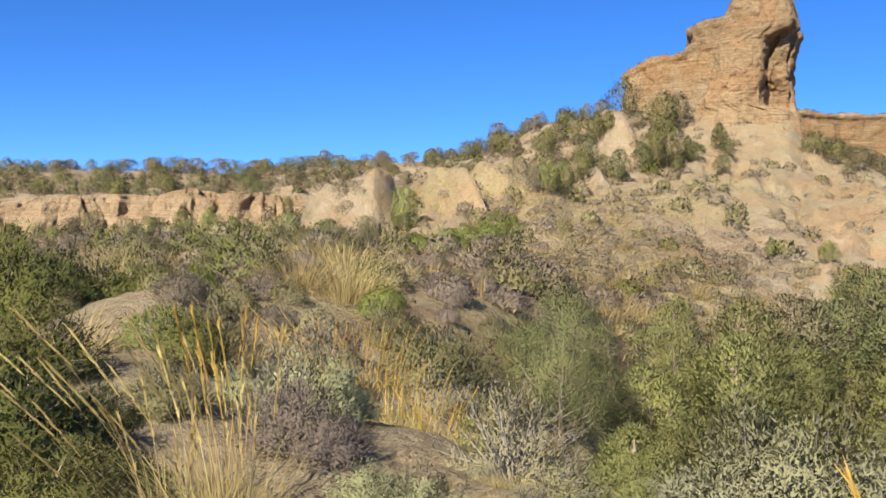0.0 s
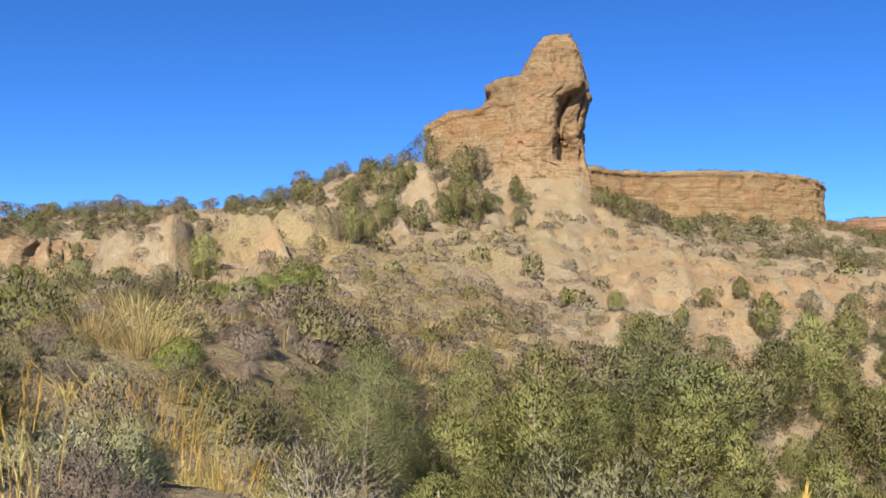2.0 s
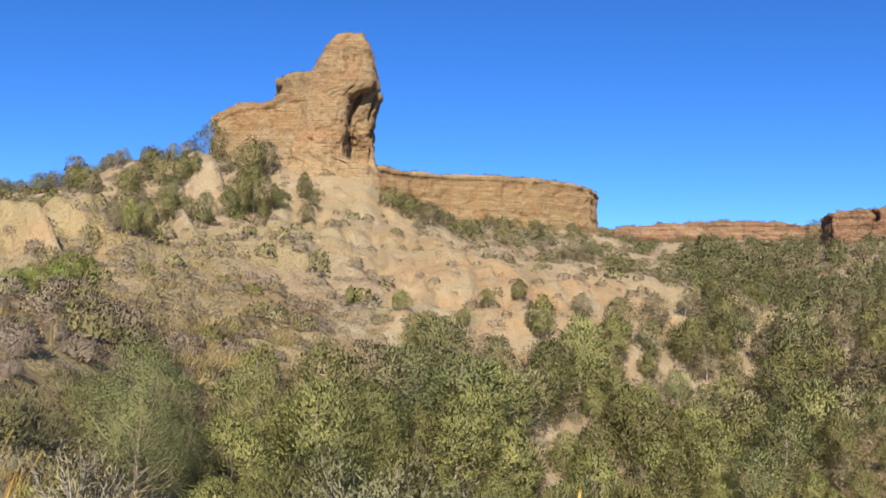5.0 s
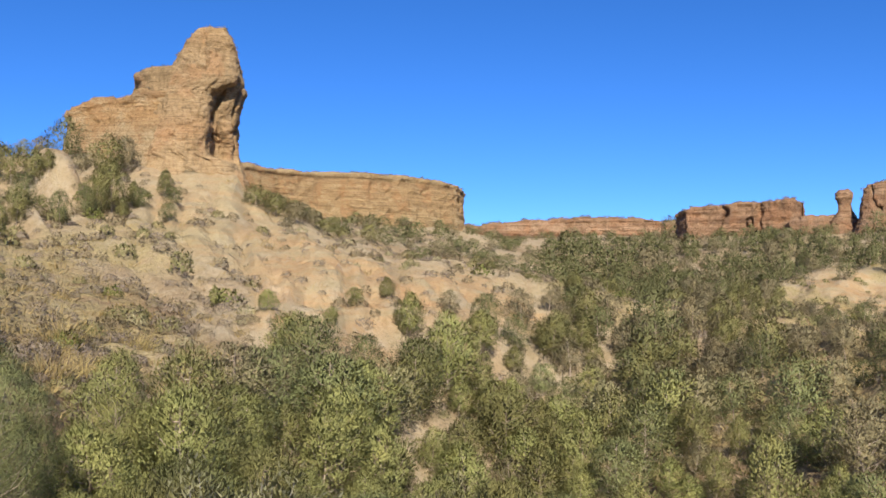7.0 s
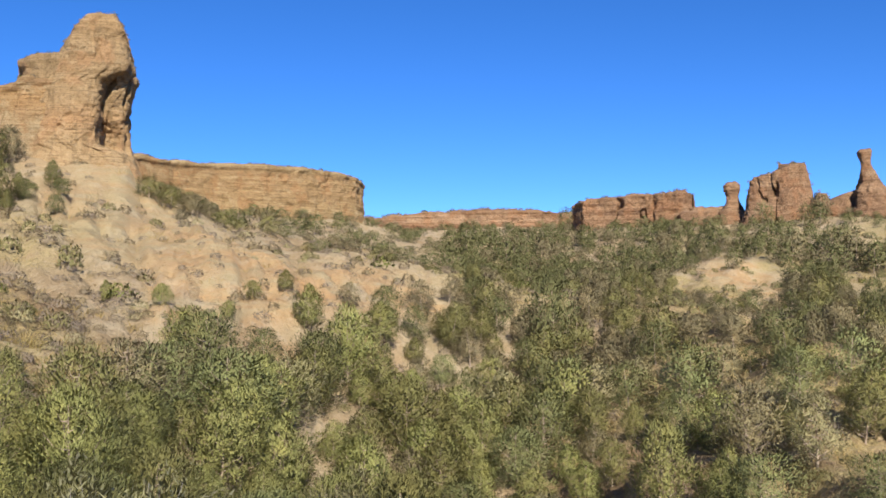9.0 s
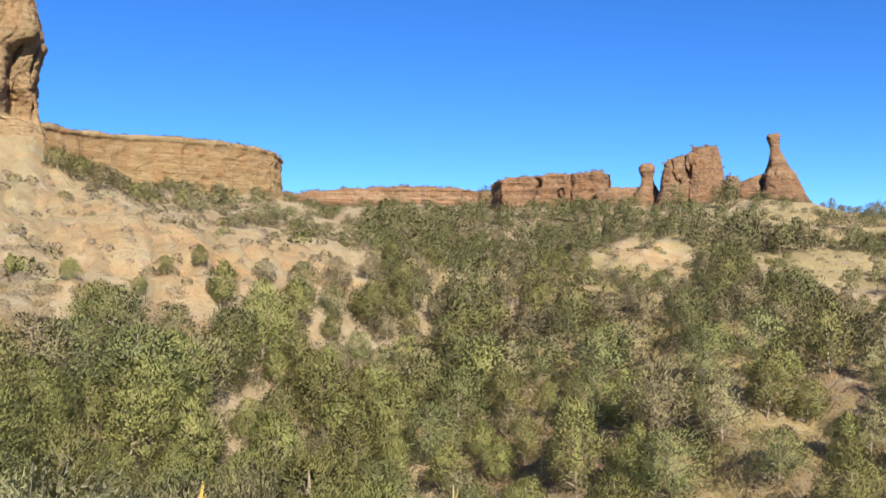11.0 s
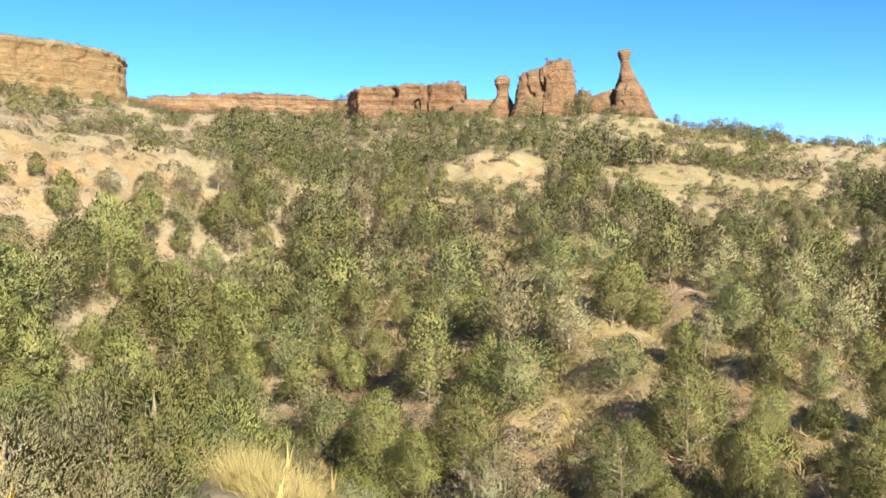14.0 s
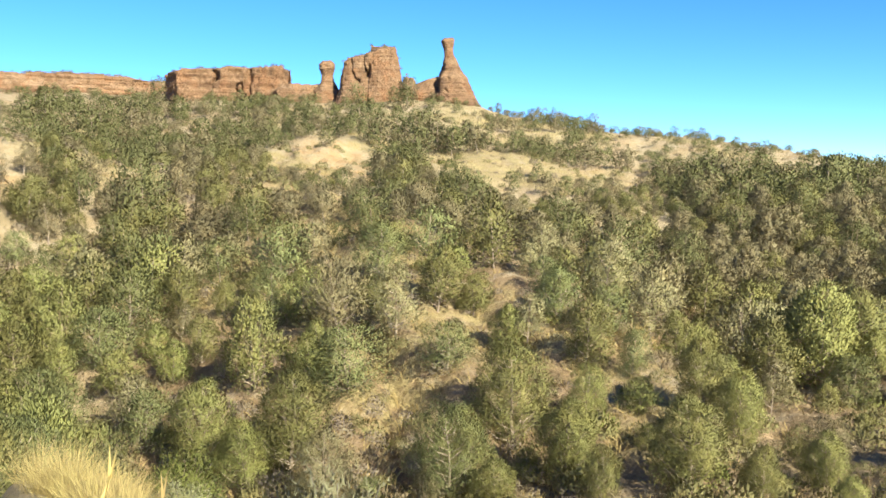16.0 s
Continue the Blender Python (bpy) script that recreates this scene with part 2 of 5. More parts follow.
ROCK_SIDE = rock_material("orange_sandstone", (0.337, 0.209, 0.103), (0.416, 0.284, 0.152), (0.449, 0.355, 0.214), (0.427, 0.240, 0.111), 0.6, 0.45, 0.3,
                          (12, 23, [(13, (0.472, 0.368, 0.229)), (17, (0.438, 0.324, 0.187)), (19, (0.438, 0.265, 0.123)), (20.3, (0.472, 0.265, 0.111)), (21.2, (0.303, 0.178, 0.091)), (22, (0.449, 0.305, 0.152))]))
ROCK_MESA = rock_material("banded_sandstone", (0.281, 0.181, 0.091), (0.390, 0.268, 0.139), (0.451, 0.338, 0.192), (0.371, 0.197, 0.088), 0.7, 0.55, 0.35,
                          (10, 24, [(12, (0.431, 0.338, 0.184)), (14.5, (0.411, 0.297, 0.155)), (16.2, (0.431, 0.292, 0.148)), (18.2, (0.371, 0.237, 0.116)), (19.6, (0.420, 0.282, 0.144)), (20.6, (0.311, 0.197, 0.100)), (21.4, (0.451, 0.338, 0.184))]))
ROCK_RED = rock_material("rust_sandstone", (0.203, 0.119, 0.072), (0.297, 0.178, 0.103), (0.378, 0.246, 0.150), (0.326, 0.161, 0.082), 0.6, 0.4)
ROCK_PALE = rock_material("pale_clay", (0.494, 0.341, 0.190), (0.581, 0.417, 0.238), (0.625, 0.464, 0.279), (0.552, 0.369, 0.202), 0.6, 0.25)
NEEDLES = leaf_material("pine_needles", (0.204, 0.198, 0.072), (0.270, 0.264, 0.097), (0.286, 0.259, 0.088), 0.65, 0.15)
NEEDLES_GREY = leaf_material("grey_pine_needles", (0.226, 0.200, 0.107), (0.296, 0.258, 0.142), (0.294, 0.240, 0.119), 0.65, 0.15)
# darker than the pines: shade and haze of the far slopes put into the colour
JUNIPER_FAR_SHADE = leaf_material("juniper_and_far_shade_leaves", (0.142, 0.150, 0.062), (0.216, 0.222, 0.092), (0.221, 0.214, 0.085), 0.65, 0.12)
# shade over the left foreground is put into these leaf colours
SHADED_BROOM = leaf_material("shade_darkened_shrub_leaves", (0.074, 0.081, 0.022), (0.188, 0.19, 0.053), (0.177, 0.167, 0.048), 0.65, 0.2)
SAGE = leaf_material("sage_leaves", (0.237, 0.231, 0.123), (0.413, 0.389, 0.226), (0.361, 0.353, 0.155), 0.7, 0.15)
HEATH = leaf_material("grey_shrub_twigs", (0.188, 0.147, 0.116), (0.293, 0.228, 0.176), (0.247, 0.202, 0.127), 0.8, 0.2)
BROWN = leaf_material("brown_shrub_twigs", (0.172, 0.129, 0.078), (0.282, 0.218, 0.136), (0.247, 0.196, 0.106), 0.8, 0.2)
STRAW = leaf_material("dry_grass_blades", (0.36, 0.265, 0.10), (0.56, 0.44, 0.20), (0.48, 0.375, 0.15), 0.7, 0.25)
GOLD = leaf_material("golden_grass_stalks", (0.48, 0.28, 0.045), (0.62, 0.42, 0.11), (0.56, 0.39, 0.11), 0.6, 0.3)
PLUME = leaf_material("pale_grass_plumes", (0.46, 0.33, 0.11), (0.62, 0.50, 0.24), (0.58, 0.44, 0.17), 0.6, 0.35)
BARK = bark_material("pine_bark", (0.190, 0.142, 0.104), (0.456, 0.361, 0.275))
TWIG = bark_material("dead_twigs", (0.20, 0.17, 0.14), (0.36, 0.32, 0.27))

# ---- the land ----
# Valley sections by bearing: pairs of distance and height over the eye.
SECTIONS = {}


def section(bearing, *knots):
    SECTIONS[bearing] = knots


section(-150, (3, -1.6), (12, -1.0), (40, 2), (90, 8), (200, 12))
section(-90, (3, -1.6), (12, -1.2), (40, 1), (90, 6), (200, 10))
section(-40, (3, -1.6), (9, -1.6), (16, -1.2), (30, -0.8), (60, 0.6), (81, 2.0), (85, 5.0), (100, 6.5), (135, 11), (170, 9))
section(-25, (3, -1.6), (9, -1.6), (16, -1.2), (22, -1.0), (40, -0.4), (60, 0.8), (81, 2.0), (85, 4.8), (100, 6.2), (135, 11.3), (170, 9))
section(-16, (3, -1.6), (8, -1.6), (12, -1.2), (16, -0.8), (22, -0.9), (40, 0), (60, 1.1), (81, 2.1), (85, 5.0), (100, 6.6), (130, 11.7), (170, 9.5))
section(-9, (3, -1.6), (8, -1.6), (12, -1.7), (16, -1.2), (20, -0.5), (35, 0.2), (60, 1.3), (81, 2.3), (85, 4.9), (100, 7), (130, 12.9), (170, 10))
section(-4, (3, -1.6), (8, -1.55), (10, -1.5), (12, -2.0), (16, -1.6), (22, -0.7), (35, 0.2), (52, 1.2), (75, 3.4), (100, 8), (125, 12.8), (170, 10))
section(1, (3, -1.6), (8, -1.6), (10, -1.7), (12, -2.4), (17, -1.9), (25, -0.5), (40, 0.6), (60, 2.4), (75, 4.6), (100, 9.4), (118, 12.7), (170, 10))
section(5.5, (3, -1.6), (7, -1.6), (8.5, -2.0), (12, -3.2), (18, -3.2), (28, -1.2), (40, 0.0), (55, 2.0), (75, 6.0), (104, 14.6), (125, 15), (170, 12))
section(10.5, (3, -1.6), (6, -1.65), (7.5, -2.4), (11, -4.2), (20, -5.0), (30, -3.2), (45, -0.8), (62, 2.2), (80, 7.2), (90, 11.6), (99, 16.0), (125, 16), (170, 13))
section(15, (3, -1.6), (6.2, -1.7), (8, -2.9), (11, -5.4), (20, -6.8), (32, -5.6), (50, -1.6), (65, 2.3), (80, 7.2), (90, 10.8), (99, 14.8), (120, 15.0), (170, 13))
section(18.8, (3, -1.6), (6.2, -1.7), (8, -2.9), (11, -5.8), (20, -8.2), (35, -6.8), (48, -2.6), (60, 0.4), (75, 4.6), (85, 8.6), (94.5, 14.4), (97, 15.2), (108, 14.8), (130, 12.5), (170, 14))
section(23, (3, -1.6), (6.2, -1.7), (8, -2.9), (11, -6.4), (22, -9.4), (36, -8.4), (50, -3.7), (58, -0.3), (66, 2.8), (80, 6.0), (100, 8.6), (140, 13.8), (170, 15))
section(27.5, (3, -1.6), (5.5, -1.9), (8, -3.4), (13, -7.2), (25, -11), (40, -9.6), (55, -4.4), (62, -1.8), (69, 2.0), (78, 4.2), (90, 5.2), (120, 9.4), (148, 13.6), (175, 15))
section(33, (3, -1.6), (5.5, -1.9), (8, -3.4), (13, -7), (25, -11.5), (42, -12), (58, -6.2), (66, -2.4), (77, 2.2), (86, 4.2), (100, 4.2), (140, 10), (168, 15.2), (200, 16))
section(37, (3, -1.6), (6, -1.9), (10, -2.5), (14, -3.35), (18, -6.4), (26, -11.5), (45, -12.5), (65, -7.4), (80, -0.4), (88, 2.8), (100, 2), (130, 2.6), (190, 13), (225, 17.5), (260, 19))
section(42, (3, -1.6), (6, -2), (9, -2.5), (13, -3.6), (16, -5.0), (20, -7.2), (27, -10.5), (36, -12.4), (50, -10.4), (70, -5), (90, 1.7), (105, 1), (140, 3.0), (190, 12.4), (228, 18), (260, 19))
section(48, (3, -1.6), (6, -2), (10, -3.0), (14, -4.2), (20, -8.4), (28, -11.5), (38, -11.4), (50, -9.0), (70, -4.6), (95, 0.6), (115, 1.2), (150, 4.2), (185, 13.0), (206, 15.8), (260, 17))
section(53, (3, -1.6), (6, -2), (10, -3.4), (14, -5.0), (22, -9.8), (30, -11.2), (40, -10.0), (52, -7.8), (70, -3.8), (95, -0.4), (110, 0.4), (125, 3.4), (150, 7.6), (168, 11.2), (184, 14.4), (230, 15))
section(57, (3, -1.6), (6, -2), (10, -3.6), (16, -6.4), (25, -10.4), (35, -10.4), (45, -8.6), (60, -6), (80, -2), (110, 1.0), (130, 4.0), (150, 8.2), (172, 13), (184, 14.8), (230, 14))
section(62, (3, -1.6), (6, -2.1), (10, -3.8), (16, -6.8), (25, -11), (35, -11.2), (50, -8.6), (65, -5), (90, -1.6), (115, 0.8), (140, 4.8), (165, 11.2), (178, 14.2), (230, 12))
section(66.5, (3, -1.6), (6, -2.1), (10, -3.8), (16, -6.8), (25, -10.8), (35, -10.6), (50, -7.4), (62, -4.8), (78, -5.2), (110, -1.4), (130, 3.0), (150, 5.4), (175, 11.2), (230, 9))
section(70, (3, -1.6), (6, -2.1), (10, -3.8), (16, -6.8), (25, -10.6), (38, -9.6), (51, -6.0), (60, -7.6), (80, -6.4), (110, -2.2), (135, 1.2), (150, 4.2), (178, 9.6), (230, 8))
section(75, (3, -1.6), (6, -2.1), (10, -3.8), (16, -6.8), (25, -10.4), (38, -9.4), (45, -8.8), (56, -10.2), (80, -7.4), (110, -3.4), (140, 1.6), (150, 3.2), (178, 8.4), (230, 7))
section(81, (3, -1.6), (6, -2.1), (10, -3.8), (16, -6.6), (25, -9.6), (40, -10.6), (60, -9.8), (85, -7.2), (120, -1.8), (150, 2.4), (168, 5.2), (230, 5))
section(86, (3, -1.6), (6, -2), (10, -3.6), (16, -6.2), (25, -9), (40, -10), (60, -9.8), (90, -7), (130, -1.4), (155, 1.3), (172, 2.0), (230, 1))
section(110, (3, -1.6), (10, -3), (25, -7), (50, -8), (100, -5), (180, -2))
section(150, (3, -1.6), (12, -1.6), (40, -2), (90, 0), (200, 4))

LOG_D = np.linspace(math.log(2.0), math.log(4000.0), 420)
AZ_STEP = 0.25


def blur(a, sigma, axis, wrap=False):
    r = int(sigma * 3) + 1
    k = np.exp(-0.5 * (np.arange(-r, r + 1) / sigma) ** 2)
    k /= k.sum()
    pad = [(0, 0), (0, 0)]
    pad[axis] = (r, r)
    b = np.pad(a, pad, mode="wrap" if wrap else "edge")
    return np.apply_along_axis(lambda v: np.convolve(v, k, "valid"), axis, b)


def land_table():
    dist = np.exp(LOG_D)
    bearings = sorted(SECTIONS)
    lines = []
    for b in bearings:
        d, z = zip(*SECTIONS[b])
        far = z[-1]
        d = (*d, 700, 4200)
        z = (*z, far * 0.7, far * 0.35 - 4)
        lines.append(np.interp(LOG_D, np.log(d), z))
    lines = np.array(lines)
    az = np.arange(-180, 180, AZ_STEP)
    ext_b = np.array([bearings[-1] - 360, *bearings, bearings[0] + 360])
    ext = np.vstack([lines[-1], lines, lines[0]])
    table = np.array([np.interp(az, ext_b, ext[:, k]) for k in range(len(dist))]).T
    table = blur(table, 1.3 / AZ_STEP, 0, True)
    return blur(table, 1.6, 1)


LAND = land_table()


def bearing_of(x, y):
    return np.degrees(np.arctan2(x, y))


def base_height(x, y):
    d = np.hypot(x, y).clip(2.0, 3990.0)
    a = ((bearing_of(x, y) + 180) / AZ_STEP) % len(LAND)
    r = (np.log(d) - LOG_D[0]) / (LOG_D[1] - LOG_D[0])
    i, j = np.floor(a).astype(int), np.floor(r).astype(int).clip(0, len(LOG_D) - 2)
    fa, fr = a - i, r - j
    i2 = (i + 1) % len(LAND)
    i = i % len(LAND)
    return (LAND[i, j] * (1 - fa) + LAND[i2, j] * fa) * (1 - fr) + (LAND[i, j + 1] * (1 - fa) + LAND[i2, j + 1] * fa) * fr


def bump_at(x, y, az, d, rx, ry, power=2.0, turn=0.0):
    """1 at a landform's middle, falling to 0 at its edge."""
    c = polar(az, d)
    t = radians(az + turn)
    u = (x - c.x) * math.cos(t) - (y - c.y) * math.sin(t)
    v = (x - c.x) * math.sin(t) + (y - c.y) * math.cos(t)
    return (1 - ((np.abs(u) / rx) ** power + (np.abs(v) / ry) ** power)).clip(0, 1)


def bare_field(x, y):
    """How far the slope is naked sandy clay."""
    d, a = np.hypot(x, y), bearing_of(x, y)
    n = fbm(x * 0.08, y * 0.08, 3.0, 3) * 0.25
    foot = 48 + (a - 20).clip(0, 20) * 1.45
    spur = smooth(19.5, 22, a) * (1 - smooth(36.5, 38.5, a)) * smooth(0, 7, d - foot) * (1 - smooth(80, 88, d))
    cone = bump_at(x, y, 18.9, 92, 7.5, 26, 2.0) * 1.6
    scar = bump_at(x, y, 54.3, 116, 8, 21) * 1.9 + bump_at(x, y, 57.7, 159, 9, 5) * 1.6 + bump_at(x, y, 61.5, 161, 7, 4) * 1.4
    low = smooth(24, 27, a) * (1 - smooth(29, 31, a)) * smooth(51, 55, d) * (1 - smooth(60, 66, d))
    side = bump_at(x, y, 2, 62, 12, 30) * 0.7 + bump_at(x, y, -14, 78, 24, 6) * 1.2
    return (np.maximum.reduce([spur, cone, scar, low, side]) + n * 1.2).clip(0, 1)


def red_field(x, y):
    """Reddish clay on the lower slope across the gully and in the gully beds."""
    d, a = np.hypot(x, y), bearing_of(x, y)
    n = fbm(x * 0.1, y * 0.1, 11.0, 3) * 0.35
    lower = smooth(-8, -3, a) * (1 - smooth(15, 20, a)) * smooth(15, 21, d) * (1 - smooth(55, 70, d))
    beds = smooth(40, 45, a) * smooth(18, 26, d) * (1 - smooth(75, 100, d)) * 0.95
    return (np.maximum(lower, beds) + n).clip(0, 1) * smooth(10, 15, d)


def terrace_field(x, y):
    """Old terraces and open grassy shelves."""
    return bump_at(x, y, 57.6, 43, 3.6, 5) + bump_at(x, y, 64.5, 55, 3, 4) + bump_at(x, y, 71, 47, 3, 4) + bump_at(x, y, 48.6, 61, 3, 4) + bump_at(x, y, 65, 149, 16, 5) + bump_at(x, y, 81, 151, 24, 4) + bump_at(x, y, 42, 90, 9, 7) + bump_at(x, y, 69.3, 128, 10, 8) + bump_at(x, y, 62.6, 121, 6, 13) + bump_at(x, y, 66.6, 157, 6, 10)


def grass_field(x, y):
    d, a = np.hypot(x, y), bearing_of(x, y)
    patches = smooth(-0.05, 0.5, fbm(x * 0.09, y * 0.09, 8.0, 3))
    slope = smooth(37, 43, a) * smooth(12, 20, d) * (1 - smooth(165, 185, d))
    terrace = terrace_field(x, y)
    left = (1 - smooth(14, 20, a)) * smooth(14, 20, d) * (1 - smooth(70, 90, d)) * 0.6
    return (patches * (slope * 0.9 + left + 0.15) + terrace * 0.9).clip(0, 1)


def ochre_field(x, y):
    """Orange clay of the eroded spur."""
    d, a = np.hypot(x, y), bearing_of(x, y)
    scar = bump_at(x, y, 54.3, 113, 9, 24) + 0.8 * bump_at(x, y, 69.3, 128, 12, 12) + 0.8 * bump_at(x, y, 62.6, 121, 8, 16)
    return np.maximum((smooth(19, 23, a) * (1 - smooth(36, 39, a)) * smooth(44, 52, d) * (1 - smooth(76, 92, d)) + 0.7 * bump_at(x, y, 12, 84, 9, 14) + 0.4 * (a < 8) * smooth(50, 60, d) * (1 - smooth(90, 100, d))).clip(0, 1), scar.clip(0, 1))


def rill_field(x, y):
    """Where water has cut small channels down the slopes."""
    d, a = np.hypot(x, y), bearing_of(x, y)
    wind = fbm(x * 0.035, y * 0.035, 1.0, 4) * 1.5
    return ridged(a * 0.62 + wind * 0.5, d * 0.03, 9.0, 2) * smooth(40, 52, d)


def height(x, y):
    """Height of the ground in the world."""
    x, y = np.asarray(x, float), np.asarray(y, float)
    d, a = np.hypot(x, y), bearing_of(x, y)
    z = base_height(x, y)
    far = smooth(16, 45, d)
    # clay humps on the slope beneath the skyline, a low bare mound near the ledge
    z = z + 0.4 * bump_at(x, y, -17.8, 16.5, 1.5, 2.2)
    z = z + 3.1 * np.minimum(bump_at(x, y, -5.4, 61, 3.3, 6.0, 2.4) * 1.9, 1)
    z = z + 2.5 * np.minimum(bump_at(x, y, -0.2, 65, 1.5, 8.0, 1.4, -24) * 1.35, 1)
    z = z + 1.6 * np.minimum(bump_at(x, y, -9.6, 72, 2.2, 4.0, 2.0) * 1.6, 1)
    z = z + 2.2 * np.minimum(bump_at(x, y, 3.2, 72, 2.6, 4.5, 2.0) * 1.5, 1)
    z = z + 1.6 * np.minimum(bump_at(x, y, 5.6, 76, 1.8, 4.0, 1.6, 15) * 1.5, 1)
    z = z + 3.4 * np.minimum(bump_at(x, y, 9.9, 87, 2.4, 5.5, 1.4, -25) * 1.5, 1)
    z = z + 1.5 * np.minimum(bump_at(x, y, 8.2, 76, 1.4, 6.0, 1.4, -20) * 1.5, 1)
    # gullies run down the slopes
    wind = fbm(x * 0.035, y * 0.035, 1.0, 4) * 1.5
    fur = ridged(a * 0.42 + wind, d * 0.02, 4.0, 3)
    slope_face = smooth(46, 58, d) * (1 - smooth(100, 116, d)) * smooth(-30, -12, a) * (1 - smooth(37, 40, a))
    z = z - 0.8 * (fur - 0.55) * slope_face
    rill = ridged(a * 0.62 + wind * 0.5, d * 0.03, 9.0, 2)
    bare = bare_field(x, y)
    z = z - (1.05 * (rill - 0.5) + 0.35 * (smooth(0.6, 0.95, ridged(a * 0.5 + 0.3 + wind, d * 0.03, 12.0, 2)))) * bare * smooth(45, 56, d)
    z = z + (0.35 * vnoise(z * 0.9, a * 0.2, 3.0) + 0.14 * fbm(x * 0.8, y * 0.8, 21.0, 3)) * bare * smooth(45, 56, d)
    # harder beds stand out as ledges on the far scars
    course = (z / 1.1) % 1.0
    z = z + 0.75 * 1.1 * (smooth(0.5, 0.95, course) - course) * bare * smooth(98, 106, d)
    gully = ridged(a * 0.16 + 0.37 + wind * 0.35, d * 0.004, 2.0, 2)
    z = z - 2.0 * (gully - 0.5) * smooth(26, 38, d) * (1 - smooth(150, 175, d)) * smooth(38, 44, a) * (1 - smooth(88, 95, a))
    # left gully cut
    z = z - 2.6 * smooth(0.55, 0.95, ridged(a * 0.33 + 0.2 + wind * 0.2, 0.5, 6.0, 1)) * bump_at(x, y, -15, 78, 26, 9)
    # natural unevenness
    z = z + far * (0.55 * fbm(x * 0.07, y * 0.07, 0.0, 4) + (0.3 * fbm(x * 0.33, y * 0.33, 2.0, 4) - 0.16 * (ridged(x * 0.55, y * 0.55, 6.0, 3) - 0.5)) * (1 - 0.65 * bare))
    z = z + (0.08 * fbm(x * 0.5, y * 0.5, 5.0, 4) + 0.035 * fbm(x * 2.7, y * 2.7, 7.0, 3)) * smooth(1.5, 5, d)
    return z + EYE


def h_at(x, y):
    return float(height(np.array([x]), np.array([y]))[0])


def build_ground():
    az = np.unique(np.concatenate([np.arange(-180, -32, 2.0), np.arange(-32, 92, 0.28), np.arange(92, 180, 2.0)]))
    rad = np.concatenate([[0.0], np.exp(np.linspace(math.log(0.6), math.log(4), 16))[:-1], np.exp(np.linspace(math.log(4), math.log(45), 190))[:-1], np.exp(np.linspace(math.log(45), math.log(260), 240)), np.exp(np.linspace(math.log(280), math.log(3900), 26))])
    r, a = np.meshgrid(rad, np.radians(az), indexing="ij")
    x, y = r * np.sin(a), r * np.cos(a)
    z = height(x, y)
    me = mesh_from("ground", np.stack([x, y, z], -1).reshape(-1, 3), grid_faces(len(rad), len(az), True)[:, ::-1], [SOIL])
    for key, field in (("bare", bare_field), ("dry_grass", grass_field), ("red", red_field), ("rill", rill_field), ("ochre", ochre_field)):
        me.attributes.new(key, "FLOAT", "POINT").data.foreach_set("value", field(x, y).ravel().astype(np.float32))
    tagged(new("ground", me), "tan and reddish eroded badland soil with gullies", "ground", kind="structure")


build_ground()


